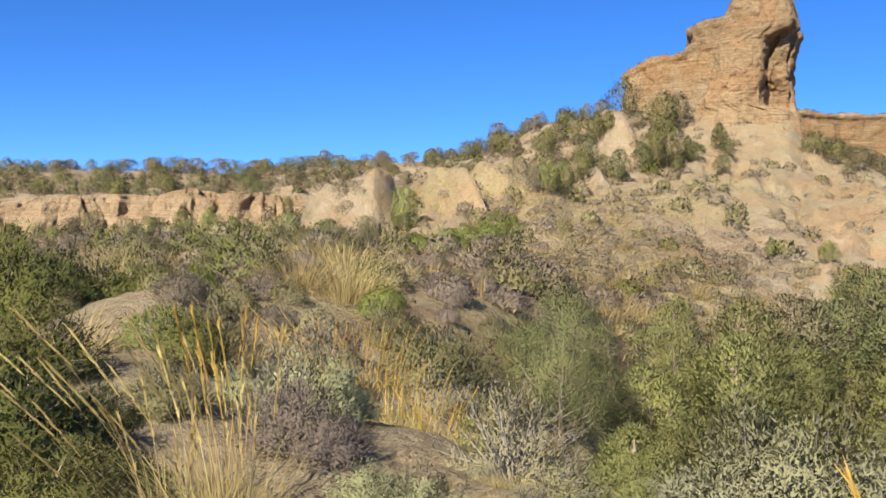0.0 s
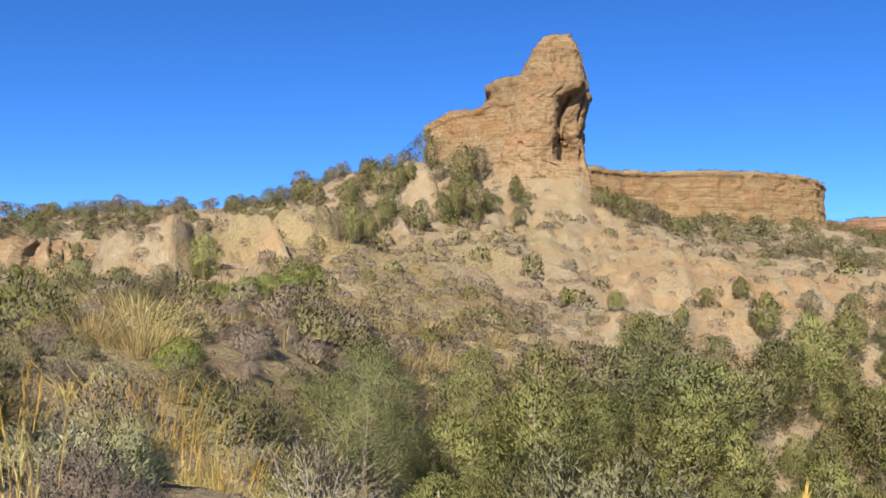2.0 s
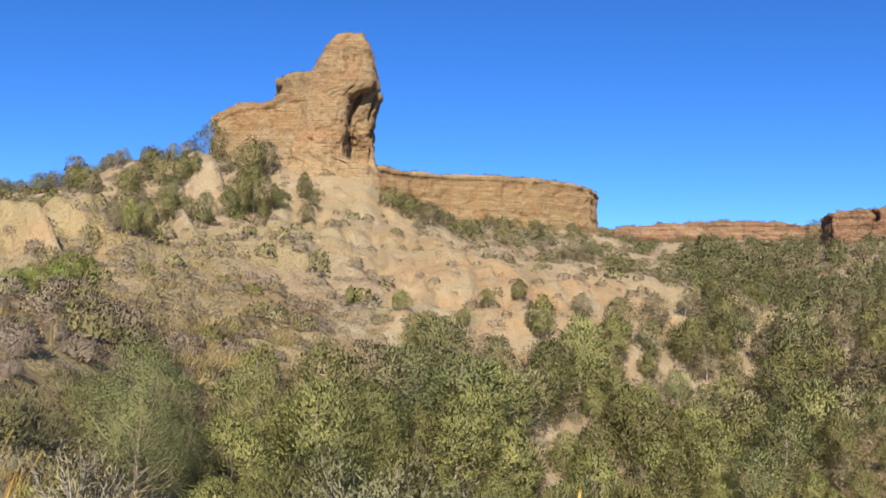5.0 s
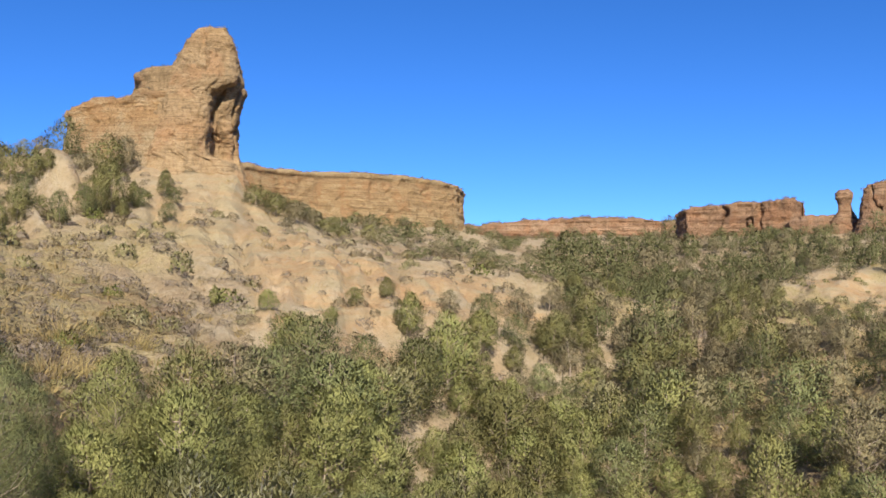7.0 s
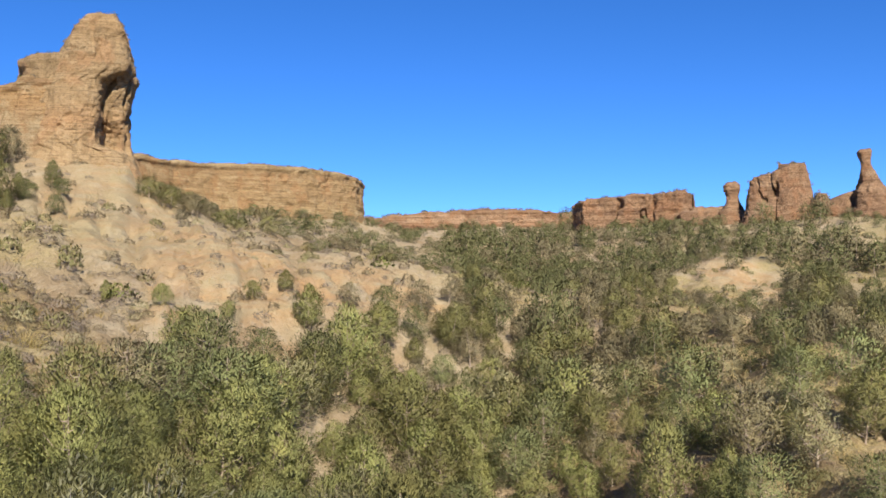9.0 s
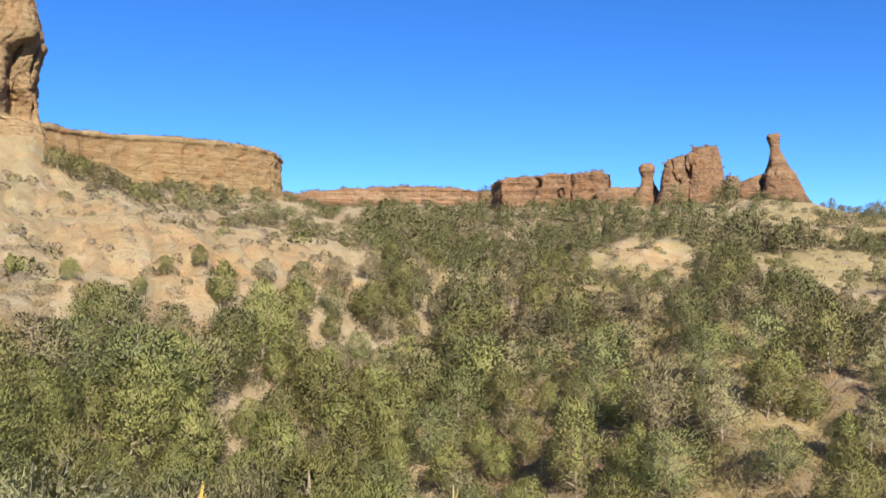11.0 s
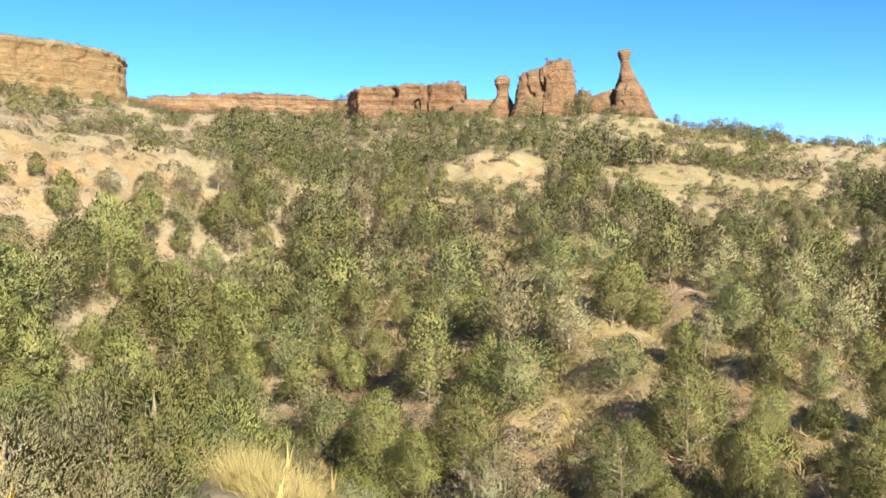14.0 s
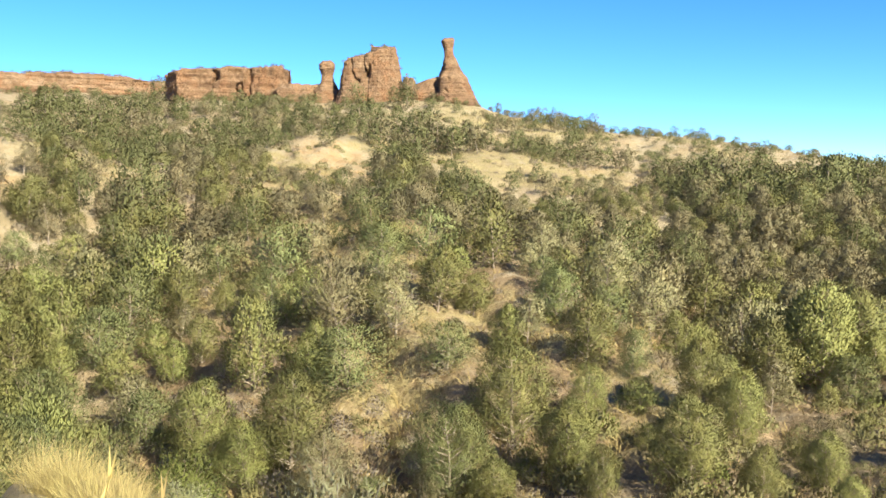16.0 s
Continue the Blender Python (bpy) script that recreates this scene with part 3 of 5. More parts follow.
# ---- rocks ----
def rock_loft(az, d, levels, seed, n_ang=128, n_z=150, square=2.8, crack=0.5, strata=0.18, lump=0.45, turn=0.0, tilt=0.0, flute=0.42):
    """A standing rock: rings between (height, left, right, depth) levels, seen along the bearing az, weathered."""
    c, t = polar(az, d), radians(az + turn)
    right, away = np.array([math.cos(t), -math.sin(t)]), np.array([math.sin(t), math.cos(t)])
    hz, lef, rig, dep = (np.array(v, float) for v in zip(*levels))
    order = np.argsort(hz)
    hz, lef, rig, dep = hz[order], lef[order], rig[order], dep[order]
    zz = np.linspace(hz[0], hz[-1], n_z)
    th = np.linspace(0, 2 * math.pi, n_ang, endpoint=False)
    Z, T = np.meshgrid(zz, th, indexing="ij")
    L, R, D = (np.interp(zz, hz, v)[:, None] for v in (lef, rig, dep))
    cu, su = np.cos(T), np.sin(T)
    k = (np.abs(cu) ** square + np.abs(su) ** square) ** (-1 / square)
    half = (R - L) / 2
    u0, v0 = half * k * cu, D * k * su
    size = np.minimum(half, D)
    bx, by = (half * cu * 1.0) + 40 * seed, (D * su) - 23 * seed
    ledge = vnoise(Z * 1.9, seed * 3.1, bx * 0.08) * 0.6 + vnoise(Z * 5.3, seed * 7.7, bx * 0.15) * 0.4
    fissure = smooth(0.62, 0.98, ridged(bx * flute + 0.25 * vnoise(bx * 0.3, by * 0.3, Z * 0.3), by * flute, Z * 0.06, 2))
    body = fbm(bx * 0.32, by * 0.32, Z * 0.22, 5)
    grit = fbm(bx * 2.2, by * 2.2, Z * 2.2, 3)
    chip = fbm(bx * 0.9, by * 0.9, Z * 0.7, 4)
    off = strata * ledge - crack * fissure + lump * body + 0.16 * np.sign(chip) * np.abs(chip) ** 0.6 + 0.1 * grit
    off = off * np.clip(size / 2.0, 0.25, 1.0)
    nrm = np.hypot(u0, v0) + 1e-6
    u, v = (L + R) / 2 + u0 * (1 + off / nrm), v0 * (1 + off / nrm)
    zt = Z + 0.16 * fbm(bx * 0.9, by * 0.9, Z * 0.5, 3) * np.clip(size / 2, 0.3, 1)
    zt = zt + tilt * u * smooth(hz[0], hz[-1], Z)
    rings = np.stack([u, v, zt], -1)
    # rounded, uneven cap
    caps = []
    for f in (0.8, 0.55, 0.28, 0.02):
        cap = rings[-1].copy()
        mid = cap[:, :2].mean(0)
        cap[:, :2] = mid + (cap[:, :2] - mid) * f
        cap[:, 2] += 0.03 + 0.10 * (1 - f) + 0.2 * fbm(cap[:, 0] * 0.9 + seed, cap[:, 1] * 0.9, 0.0, 3)
        caps.append(cap)
    p = np.concatenate([rings, np.array(caps)], 0)
    x = c.x + p[..., 0] * right[0] + p[..., 1] * away[0]
    y = c.y + p[..., 0] * right[1] + p[..., 1] * away[1]
    verts = np.stack([x, y, p[..., 2] + EYE], -1).reshape(-1, 3)
    return verts, grid_faces(n_z + 4, n_ang, True)


def rock_wall(plan, seed, z_low, depth=26.0, step=0.35, n_z=60, flute=0.6, flute_scale=0.35, strata=0.25, batter=0.08, sag=0.02, wave=0.9, rough=0.28, lip=-0.3, cleft=(0.7, 0.97), ragged=0.15, grain=1.0):
    """A cliff along a plan of (bearing, distance, top height), with a flat bedded top running back from its rim."""
    pts = np.array([polar(a, d, z) for a, d, z in plan], float)
    seg = np.hypot(*np.diff(pts[:, :2], axis=0).T)
    s_k = np.concatenate([[0], np.cumsum(seg)])
    s = np.linspace(0, s_k[-1], max(8, int(s_k[-1] / step)))
    px, py, top = (blur(np.interp(s, s_k, pts[:, i])[None], 2.5, 1)[0] for i in range(3))
    tx, ty = np.gradient(px), np.gradient(py)
    ln = np.hypot(tx, ty)
    nx, ny = ty / ln, -tx / ln
    w = np.linspace(0, 1, n_z)
    W, S = np.meshgrid(w, s, indexing="ij")
    zl = z_low + EYE
    top = top + ragged * (fbm(s * 0.25, seed, 0.0, 4) + 0.6 * np.sign(vnoise(s * 0.5, seed + 3.0)))
    Z = zl + (top[None] - zl) * W
    ledge = vnoise(Z * 1.6, seed, S * 0.02) * 0.6 + vnoise(Z * 4.7, seed + 4, S * 0.05) * 0.4
    cut = smooth(cleft[0], cleft[1], ridged(S * flute_scale + 0.5 * vnoise(S * 0.5, Z * 0.5), seed, Z * 0.06, 2))
    big = fbm(S * 0.09, seed + 2.0, Z * 0.05, 3)
    fine = fbm(S * 0.7, Z * 0.7 * grain, seed, 5, 0.6)
    out = strata * ledge * 2 - flute * cut + wave * big + rough * fine + batter * (1 - W) * (top[None] - zl)
    out = out + lip * smooth(0.93, 0.97, W)
    X, Y = px[None] + nx[None] * out, py[None] + ny[None] * out
    rows = [np.stack([X, Y, Z], -1)]
    for back in (0.02 * depth, 0.06 * depth, 0.13 * depth, 0.25 * depth, 0.45 * depth, 0.7 * depth, depth):
        bx, by = X[-1] - nx * back, Y[-1] - ny * back
        bz = top + 0.25 + 0.25 * fbm(bx * 0.3, by * 0.3, seed, 3) - sag * back
        rows.append(np.stack([bx, by, bz], -1)[None])
    rows.append((rows[-1][0] - np.array([0, 0, 14.0]))[None])
    p = np.concatenate(rows, 0)
    return p.reshape(-1, 3), grid_faces(p.shape[0], p.shape[1])


def joined(chunks):
    verts, faces, base = [], [], 0
    for v, f in chunks:
        verts.append(v)
        faces.append(f + base)
        base += len(v)
    return np.concatenate(verts), np.concatenate(faces)


def rock(name, chunks, material, label, category="rock", parts=()):
    """One rock: a single mesh, or an Empty that carries its blocks."""
    if not parts:
        v, f = joined(chunks)
        return tagged(new(name, mesh_from(name, v, f, [material])), label, category)
    root = tagged(new(name), label, category)
    foot = chunks[0][0].mean(0)
    root.location = (foot[0], foot[1], chunks[0][0][:, 2].min())
    stone = material if isinstance(material, list) else [material] * len(parts)
    for pname, (v, f), mat in zip(parts, chunks, stone):
        ob = new(pname, mesh_from(pname, v - np.array(root.location), f, [mat]))
        ob.parent = root
    return root


rock("rock_tower", [
    rock_loft(18.6, 100, [(28.5, -1.75, 1.1, 1.9), (28.35, -1.95, 1.2, 2.0), (27.9, -2.2, 1.35, 2.2), (26.9, -2.9, 1.75, 2.7), (25.2, -3.7, 2.1, 3.1), (23.6, -4.2, 2.5, 3.5), (22.9, -4.35, 2.2, 3.6), (22.3, -4.5, 0.9, 3.7), (21.6, -4.7, 0.0, 3.9),
                          (20.4, -4.9, -0.3, 4.1), (18.0, -5.5, -0.45, 4.2), (16.2, -6.3, -0.5, 4.3), (15.3, -6.5, -0.2, 4.4), (14.7, -6.7, 2.2, 4.5), (13.5, -7.0, 3.0, 4.8), (8.0, -8.0, 4.0, 5.4)],
              1.3, 260, 280, 5.0, 0.22, 0.05, 0.12, turn=6),
    rock_loft(18.75, 102.4, [(24.2, -2.0, 2.2, 2.6), (23.0, -2.2, 2.6, 3.4), (22.0, -2.4, 2.35, 3.6), (20.4, -2.5, 1.9, 3.4), (18.2, -2.6, 1.75, 2.8), (17.0, -2.7, 1.9, 1.6), (15.8, -2.8, 2.2, 1.3), (14.6, -3.0, 2.6, 2.4), (10.0, -3.0, 3.2, 4.0)],
              2.7, 220, 200, 4.0, 0.9, 0.05, 0.3, turn=6, flute=0.75),
    rock_wall([(14.3, 103, 24.0), (14.5, 99.8, 23.8), (15.6, 98.0, 24.0), (17.0, 96.8, 24.6), (18.0, 97.0, 24.7)], 23.0, 11.5, 2.2, step=0.12, n_z=90, flute=0.25, strata=0.05, batter=0.10, wave=0.3, rough=0.2, lip=0.26, ragged=0.22),
    rock_wall([(10.5, 104, 19.4), (10.75, 101.2, 20.0), (12.4, 100.0, 20.6), (13.6, 99.0, 21.0), (14.6, 98.3, 21.5), (16.0, 97.6, 21.6)], 27.0, 11.5, 2.2, step=0.12, n_z=90, flute=0.25, strata=0.05, batter=0.10, wave=0.3, rough=0.2, lip=0.3, ragged=0.2),
], [ROCK_TOWER, ROCK_TOWER, ROCK_TOWER, ROCK_SIDE], "tall tan sandstone tower with a stepped shoulder above a clay cone", "rock tower", ("pillar", "rear_column", "shoulder", "side_wall"))
rock("mesa_cliff", [rock_wall([(19.0, 138, 21.0), (22, 146, 21.3), (24.5, 150, 21.5), (27.4, 151, 21.7), (30, 155, 21.7), (31.8, 159, 21.5), (32.75, 162, 21.3), (33.05, 166, 21), (32.8, 196, 21), (30, 220, 21)], 5.0, 11.0, 22, step=0.25, n_z=80, flute=0.3, strata=0.06, batter=0.04, wave=0.16, rough=0.22, lip=0.3, ragged=0.07)],
     ROCK_MESA, "flat-topped rust and tan banded sandstone cliff", "cliff")
rock("far_cliff", [rock_wall([(32.0, 236, 20.9), (34.6, 236, 21.4), (37, 240, 22.8), (39.3, 240, 23.6), (42, 240, 23.4), (46.5, 242, 21.8)], 8.0, 14.0, 40, step=0.4, n_z=50, flute=0.8, wave=0.7, rough=0.4)],
     ROCK_RED, "low distant red cliff along the ridge", "cliff")
rock("flat_butte", [rock_wall([(45.4, 222, 20.6), (45.7, 208, 20.9), (46.0, 204, 21.2), (47.5, 204, 21.8), (49.8, 204, 22.2), (50.0, 205.5, 22.2), (50.15, 204, 22.3), (51.7, 203, 22.4), (52.1, 206, 22.2), (52.3, 218, 21.5)], 11.0, 12.0, 9, step=0.2, n_z=60, flute=1.8, flute_scale=0.22, strata=0.1, batter=0.05, wave=0.6, rough=0.3, lip=0.2)],
     ROCK_RED, "flat-topped red sandstone butte with vertical cracks", "butte")
rock("balanced_pinnacle", [rock_loft(54.4, 190, [(22.4, -1.0, 1.0, 1.0), (21.9, -1.5, 1.35, 1.4), (20.8, -1.5, 1.3, 1.4), (19.8, -1.0, 1.0, 1.1), (18.6, -1.3, 1.4, 1.4), (16.5, -2.6, 2.6, 2.2), (12, -4, 4, 4)], 4.4, 64, 90, 2.6, 0.3),
                           rock_loft(53.2, 192, [(17.9, -4.5, 3.5, 2), (16.8, -6, 4, 3), (13, -7, 5, 5)], 6.4, 80, 60, 3.0, 0.6)],
     ROCK_RED, "slim red sandstone pinnacle with a rounded head", "rock pinnacle", ("pillar", "plinth"))
rock("fluted_crag", [
    rock_loft(57.0, 187, [(23.75, -5.2, 4.4, 2.2), (23.5, -5.4, 4.6, 2.4), (21, -5.6, 4.8, 2.8), (18, -6.0, 5.3, 3.3), (15.5, -6.6, 5.9, 3.9), (11, -8, 7, 5)], 7.3, 400, 150, 4.0, 3.4, 0.05, 0.5, tilt=0.27, flute=0.6),
    rock_loft(59.2, 186.5, [(19.2, -1.2, 0.6, 0.8), (18, -1.6, 1.2, 1.4), (15.5, -2.4, 2.2, 2.2), (11, -3.5, 3.5, 3)], 7.9, 64, 60, 3.0, 0.5, 0.06)],
     ROCK_RED, "fluted red-brown sandstone crag with deep vertical grooves", "rock crag", ("summit_block", "buttress"))
rock("rock_spire", [rock_loft(61.4, 182, [(26.0, -1.0, 0.9, 0.9), (25.5, -1.35, 1.2, 1.2), (24.6, -1.15, 0.95, 1.0), (23.6, -0.8, 0.8, 0.8), (22.4, -0.95, 1.3, 1.0), (20.5, -1.35, 2.3, 1.7), (18, -1.8, 3.5, 2.4), (15.2, -2.6, 5.2, 3.4), (11, -4, 7, 5)], 6.6, 96, 130, 2.4, 0.35, lump=0.35),
                    rock_loft(60.2, 183.5, [(19.0, 1.0, 2.2, 0.8), (18.0, -1.6, 2.6, 1.0), (16.8, -3.0, 3.0, 1.6), (12, -4, 4, 3)], 9.1, 72, 60, 2.6, 0.4)],
     ROCK_RED, "narrow red sandstone spire flaring to a broad foot", "rock spire", ("pillar", "side_fin"))
rock("gully_cliff", [rock_wall([(-42, 83, 3.4), (-30, 82, 3.6), (-24, 81, 4.0), (-20.5, 80, 4.6), (-18.5, 80.8, 5.0), (-16, 79.6, 5.2), (-13.2, 79.8, 5.3), (-11, 79, 5.2), (-9, 79.4, 5.2), (-7.6, 81.5, 5.0)], 14.0, 0.0, 5, step=0.12, n_z=50, flute=1.7, flute_scale=0.55, strata=0.06, batter=0.8, sag=-0.05, rough=0.8, wave=1.5, cleft=(0.5, 0.92), lip=-0.5, ragged=0.12, grain=0.25)],
     ROCK_PALE, "low pale clay cliff cut by dark gullies", "clay cliff")

# ---- plants ----
def part(name, me, parent, label=""):
    ob = new(name, me)
    ob.parent = parent
    if name in ("foliage", "branchwork", "tuft", "culm", "plume_head"):
        ob["kind"] = "stuff"
    return tagged(ob, label) if label else ob


def tube(points, radii, sides=6):
    """A bent, tapering stem."""
    pts = np.array(points, float)
    tan = np.gradient(pts, axis=0)
    tan /= np.linalg.norm(tan, axis=1, keepdims=True) + 1e-9
    ref = np.where(np.abs(tan[:, 2:3]) > 0.9, np.array([[1.0, 0, 0]]), np.array([[0, 0, 1.0]]))
    a = np.cross(tan, ref)
    a /= np.linalg.norm(a, axis=1, keepdims=True) + 1e-9
    b = np.cross(tan, a)
    th = np.linspace(0, 2 * math.pi, sides, endpoint=False)
    ring = pts[:, None] + np.array(radii)[:, None, None] * (np.cos(th)[None, :, None] * a[:, None] + np.sin(th)[None, :, None] * b[:, None])
    return ring.reshape(-1, 3), grid_faces(len(pts), sides, True)


PHI = (1 + 5**0.5) / 2
ICO = np.array([(-1, PHI, 0), (1, PHI, 0), (-1, -PHI, 0), (1, -PHI, 0), (0, -1, PHI), (0, 1, PHI), (0, -1, -PHI), (0, 1, -PHI), (PHI, 0, -1), (PHI, 0, 1), (-PHI, 0, -1), (-PHI, 0, 1)]) / 1.902
ICO_TRI = np.array([(0, 11, 5), (0, 5, 1), (0, 1, 7), (0, 7, 10), (0, 10, 11), (1, 5, 9), (5, 11, 4), (11, 10, 2), (10, 7, 6), (7, 1, 8), (3, 9, 4), (3, 4, 2), (3, 2, 6), (3, 6, 8), (3, 8, 9), (4, 9, 5), (2, 4, 11), (6, 2, 10), (8, 6, 7), (9, 8, 1)])


def leaves(centres, dirs, length, width, r, face=None):
    """Slim pointed leaves at the centres, growing along dirs."""
    n = len(centres)
    if face is not None:
        # leaves lie along the outside of the plant, only their tips lifted
        fu = face / (np.linalg.norm(face, axis=1, keepdims=True) + 1e-9)
        dirs = dirs - 0.62 * (dirs * fu).sum(1, keepdims=True) * fu + r.normal(size=(n, 3)) * 0.12
    dirs = dirs / (np.linalg.norm(dirs, axis=1, keepdims=True) + 1e-9)
    side = np.cross(r.normal(size=(n, 3)) * (1.0 if face is None else 0.3) + (0.0 if face is None else face), dirs)
    side /= np.linalg.norm(side, axis=1, keepdims=True) + 1e-9
    ln = (length * r.uniform(0.6, 1.35, n))[:, None]
    wd = (width * r.uniform(0.6, 1.3, n))[:, None]
    tip = centres + dirs * ln
    v = np.stack([centres + side * wd, centres - side * wd, tip], 1).reshape(-1, 3)
    return v, np.arange(3 * n).reshape(n, 3)


def facing(v, f, out):
    """Turn each leaf so that its upper side faces out."""
    t = v[f]
    g = np.cross(t[:, 1] - t[:, 0], t[:, 2] - t[:, 0])
    back = (g * out).sum(1) < 0
    f = f.copy()
    f[back] = f[back][:, ::-1]
    return f


def crown(spread, clumps, count, length, width, seed, low=0.1, cone=0.75):
    """A pine crown 1 m high: upswept branch clumps, each full of needles standing out all round."""
    r = np.random.default_rng(seed)
    k = np.arange(clumps)
    t = ((k + 0.5) / clumps) ** 1.1
    prof = np.where(t < 0.35, 0.74 + 0.26 * np.sin(t / 0.35 * math.pi / 2), (1 - ((t - 0.35) / 0.65).clip(0, 1) ** (1.3 + 1.6 * (1 - cone))) * 0.94 + 0.04)
    ang = k * 2.399 + r.uniform(-0.6, 0.6, clumps)
    ax = r.uniform(-0.06, 0.06, 2)
    off = spread * prof * r.uniform(0.40, 0.86, clumps)
    zc = low + 0.06 + (0.84 - low) * t + 0.18 * off + r.uniform(-0.03, 0.03, clumps)
    mid = np.stack([np.cos(ang) * off + ax[0] * zc, np.sin(ang) * off + ax[1] * zc, zc], 1)
    size = spread * (0.24 + 0.22 * prof) * r.uniform(0.7, 1.25, clumps) * (24 / clumps) ** 0.33
    axes = size[:, None] * np.stack([r.uniform(0.85, 1.15, clumps), r.uniform(0.85, 1.15, clumps), r.uniform(0.95, 1.35, clumps)], 1)
    mid[-1] = (ax[0], ax[1], 0.95 - axes[-1, 2])
    share = (size**2 / (size**2).sum() * count * 2.2).astype(int)
    which = np.repeat(k, share)
    n = len(which)
    u = r.normal(size=(n, 3)) + np.array([0, 0, 0.3])
    u /= np.linalg.norm(u, axis=1, keepdims=True)
    # shoots: needles gather in spikes over the clump
    spike = 1 + 0.30 * vnoise(u[:, 0] * 4.5 + which * 7.3, u[:, 1] * 4.5, u[:, 2] * 4.5)
    c = mid[which] + axes[which] * u * (spike * r.uniform(0.35, 1.0, n) ** 0.6)[:, None]
    gap = np.full(n, 9.0)
    for m in range(clumps):
        q = np.linalg.norm((c - mid[m]) / axes[m], axis=1)
        gap = np.where(which == m, gap, np.minimum(gap, q))
    ok = r.permutation(np.nonzero((gap > 0.5) & (c[:, 2] > 0.01))[0])[:count]
    c, u = c[ok], u[ok]
    whole = np.stack([c[:, 0], c[:, 1], (c[:, 2] - 0.35) * 0.5], 1)
    whole /= np.linalg.norm(whole, axis=1, keepdims=True) + 1e-9
    d = u * 0.75 + whole * 0.25 + np.array([0, 0, 0.5]) + r.normal(size=u.shape) * 0.4
    v, f = leaves(c, d, length, width, r)
    nn = u * 0.75 + whole * 0.65 + np.array([0, 0, 0.1]) + r.normal(size=u.shape) * 0.12
    f = facing(v, f, nn)
    nn = np.repeat(nn, 3, 0)
    nn /= np.linalg.norm(nn, axis=1, keepdims=True) + 1e-9
    return v, f, nn, np.concatenate([mid, np.array([[ax[0], ax[1], 0.9]])])


def pine_parts(spread, clumps, count, length, width, seed, material, low=0.18, cone=0.75, sides=6):
    v, f, nn, tips = crown(spread, clumps, count, length, width, seed, low, cone)
    r = np.random.default_rng(seed + 99)
    lean = tips[-1, :2]
    zs = np.linspace(-0.12, 0.9, 6)
    stem = np.stack([lean[0] * zs + 0.012 * np.sin(zs * 9 + seed), lean[1] * zs + 0.012 * np.cos(zs * 7), zs], 1)
    limbs = [tube(stem, np.linspace(0.022, 0.004, 6), sides)]
    for m in tips[: -1 : 1 if sides > 4 else 3]:
        away = m[:2] - lean * m[2]
        z0 = max(0.06, m[2] - 0.75 * float(np.hypot(*away)))
        p0 = np.array([lean[0] * z0, lean[1] * z0, z0])
        bow = (p0 + m) / 2 + np.array([away[0] * 0.1, away[1] * 0.1, -0.025])
        limbs.append(tube([p0, bow, m], [0.0075, 0.005, 0.0018], 3))
    tv, tf = joined(limbs)
    trunk = mesh_from("trunk", tv, tf, [BARK])
    trunk["sides"] = sides
    return trunk, mesh_from("crown", v, f, [material], normals=nn)


def make_plant(name, meshes, label, category, group, parts):
    root = new(name)
    root.empty_display_size = 0.3
    tagged(root, label, category, group)
    for (pname, plabel), me in zip(parts, meshes):
        part(pname, me, root, plabel)
    return root


def at(az, d, sink=0.05, size=1.0, turn=0.0, tall=1.0, ground=None):
    p = polar(az, d)
    return Matrix.LocRotScale((p.x, p.y, (h_at(p.x, p.y) if ground is None else ground) - sink), Euler((0, 0, turn)), (size, size, size * tall))


def plant_copy(src, m):
    ob = copy_thing(src, m)
    ob.matrix_basis = m
    return ob


# trees: 1 m high patterns, four of each fineness
def pattern_set(clumps, count, length, width, first, kinds, sides, broad=1.0):
    out = []
    for i, kind in enumerate(kinds):
        thin = 0.6 if kind == NEEDLES_GREY and sides > 4 else 1.0
        out.append(pine_parts((0.41, 0.35, 0.48, 0.37)[i % 4] * broad, clumps, int(count * thin), length, width, first + i, kind, (0.06, 0.10, 0.03, 0.14)[i % 4], (0.5, 0.75, 0.3, 0.65)[i % 4], sides))
    return out


PINE_FINE = pattern_set(44, 90000, 0.015, 0.0016, 10, [NEEDLES, NEEDLES, JUNIPER_FAR_SHADE, NEEDLES_GREY], 6)
PINE_MID = pattern_set(36, 24000, 0.023, 0.0031, 30, [NEEDLES, NEEDLES, JUNIPER_FAR_SHADE, NEEDLES_GREY], 5)
PINE_OPEN = pattern_set(30, 7600, 0.035, 0.0064, 90, [NEEDLES, NEEDLES, JUNIPER_FAR_SHADE, NEEDLES_GREY], 5)
# grey needles and dark juniper put distance haze into the far crowns' colour
PINE_SMALL = pattern_set(18, 3000, 0.046, 0.0125, 70, [NEEDLES, NEEDLES_GREY, JUNIPER_FAR_SHADE, NEEDLES_GREY], 4, 1.2)
PINE_FAR = pattern_set(12, 800, 0.065, 0.026, 50, [JUNIPER_FAR_SHADE, NEEDLES_GREY, JUNIPER_FAR_SHADE, JUNIPER_FAR_SHADE], 4, 1.35)

TREES = []  # bearing, distance, height


def trees(*rows):
    TREES.extend(rows)


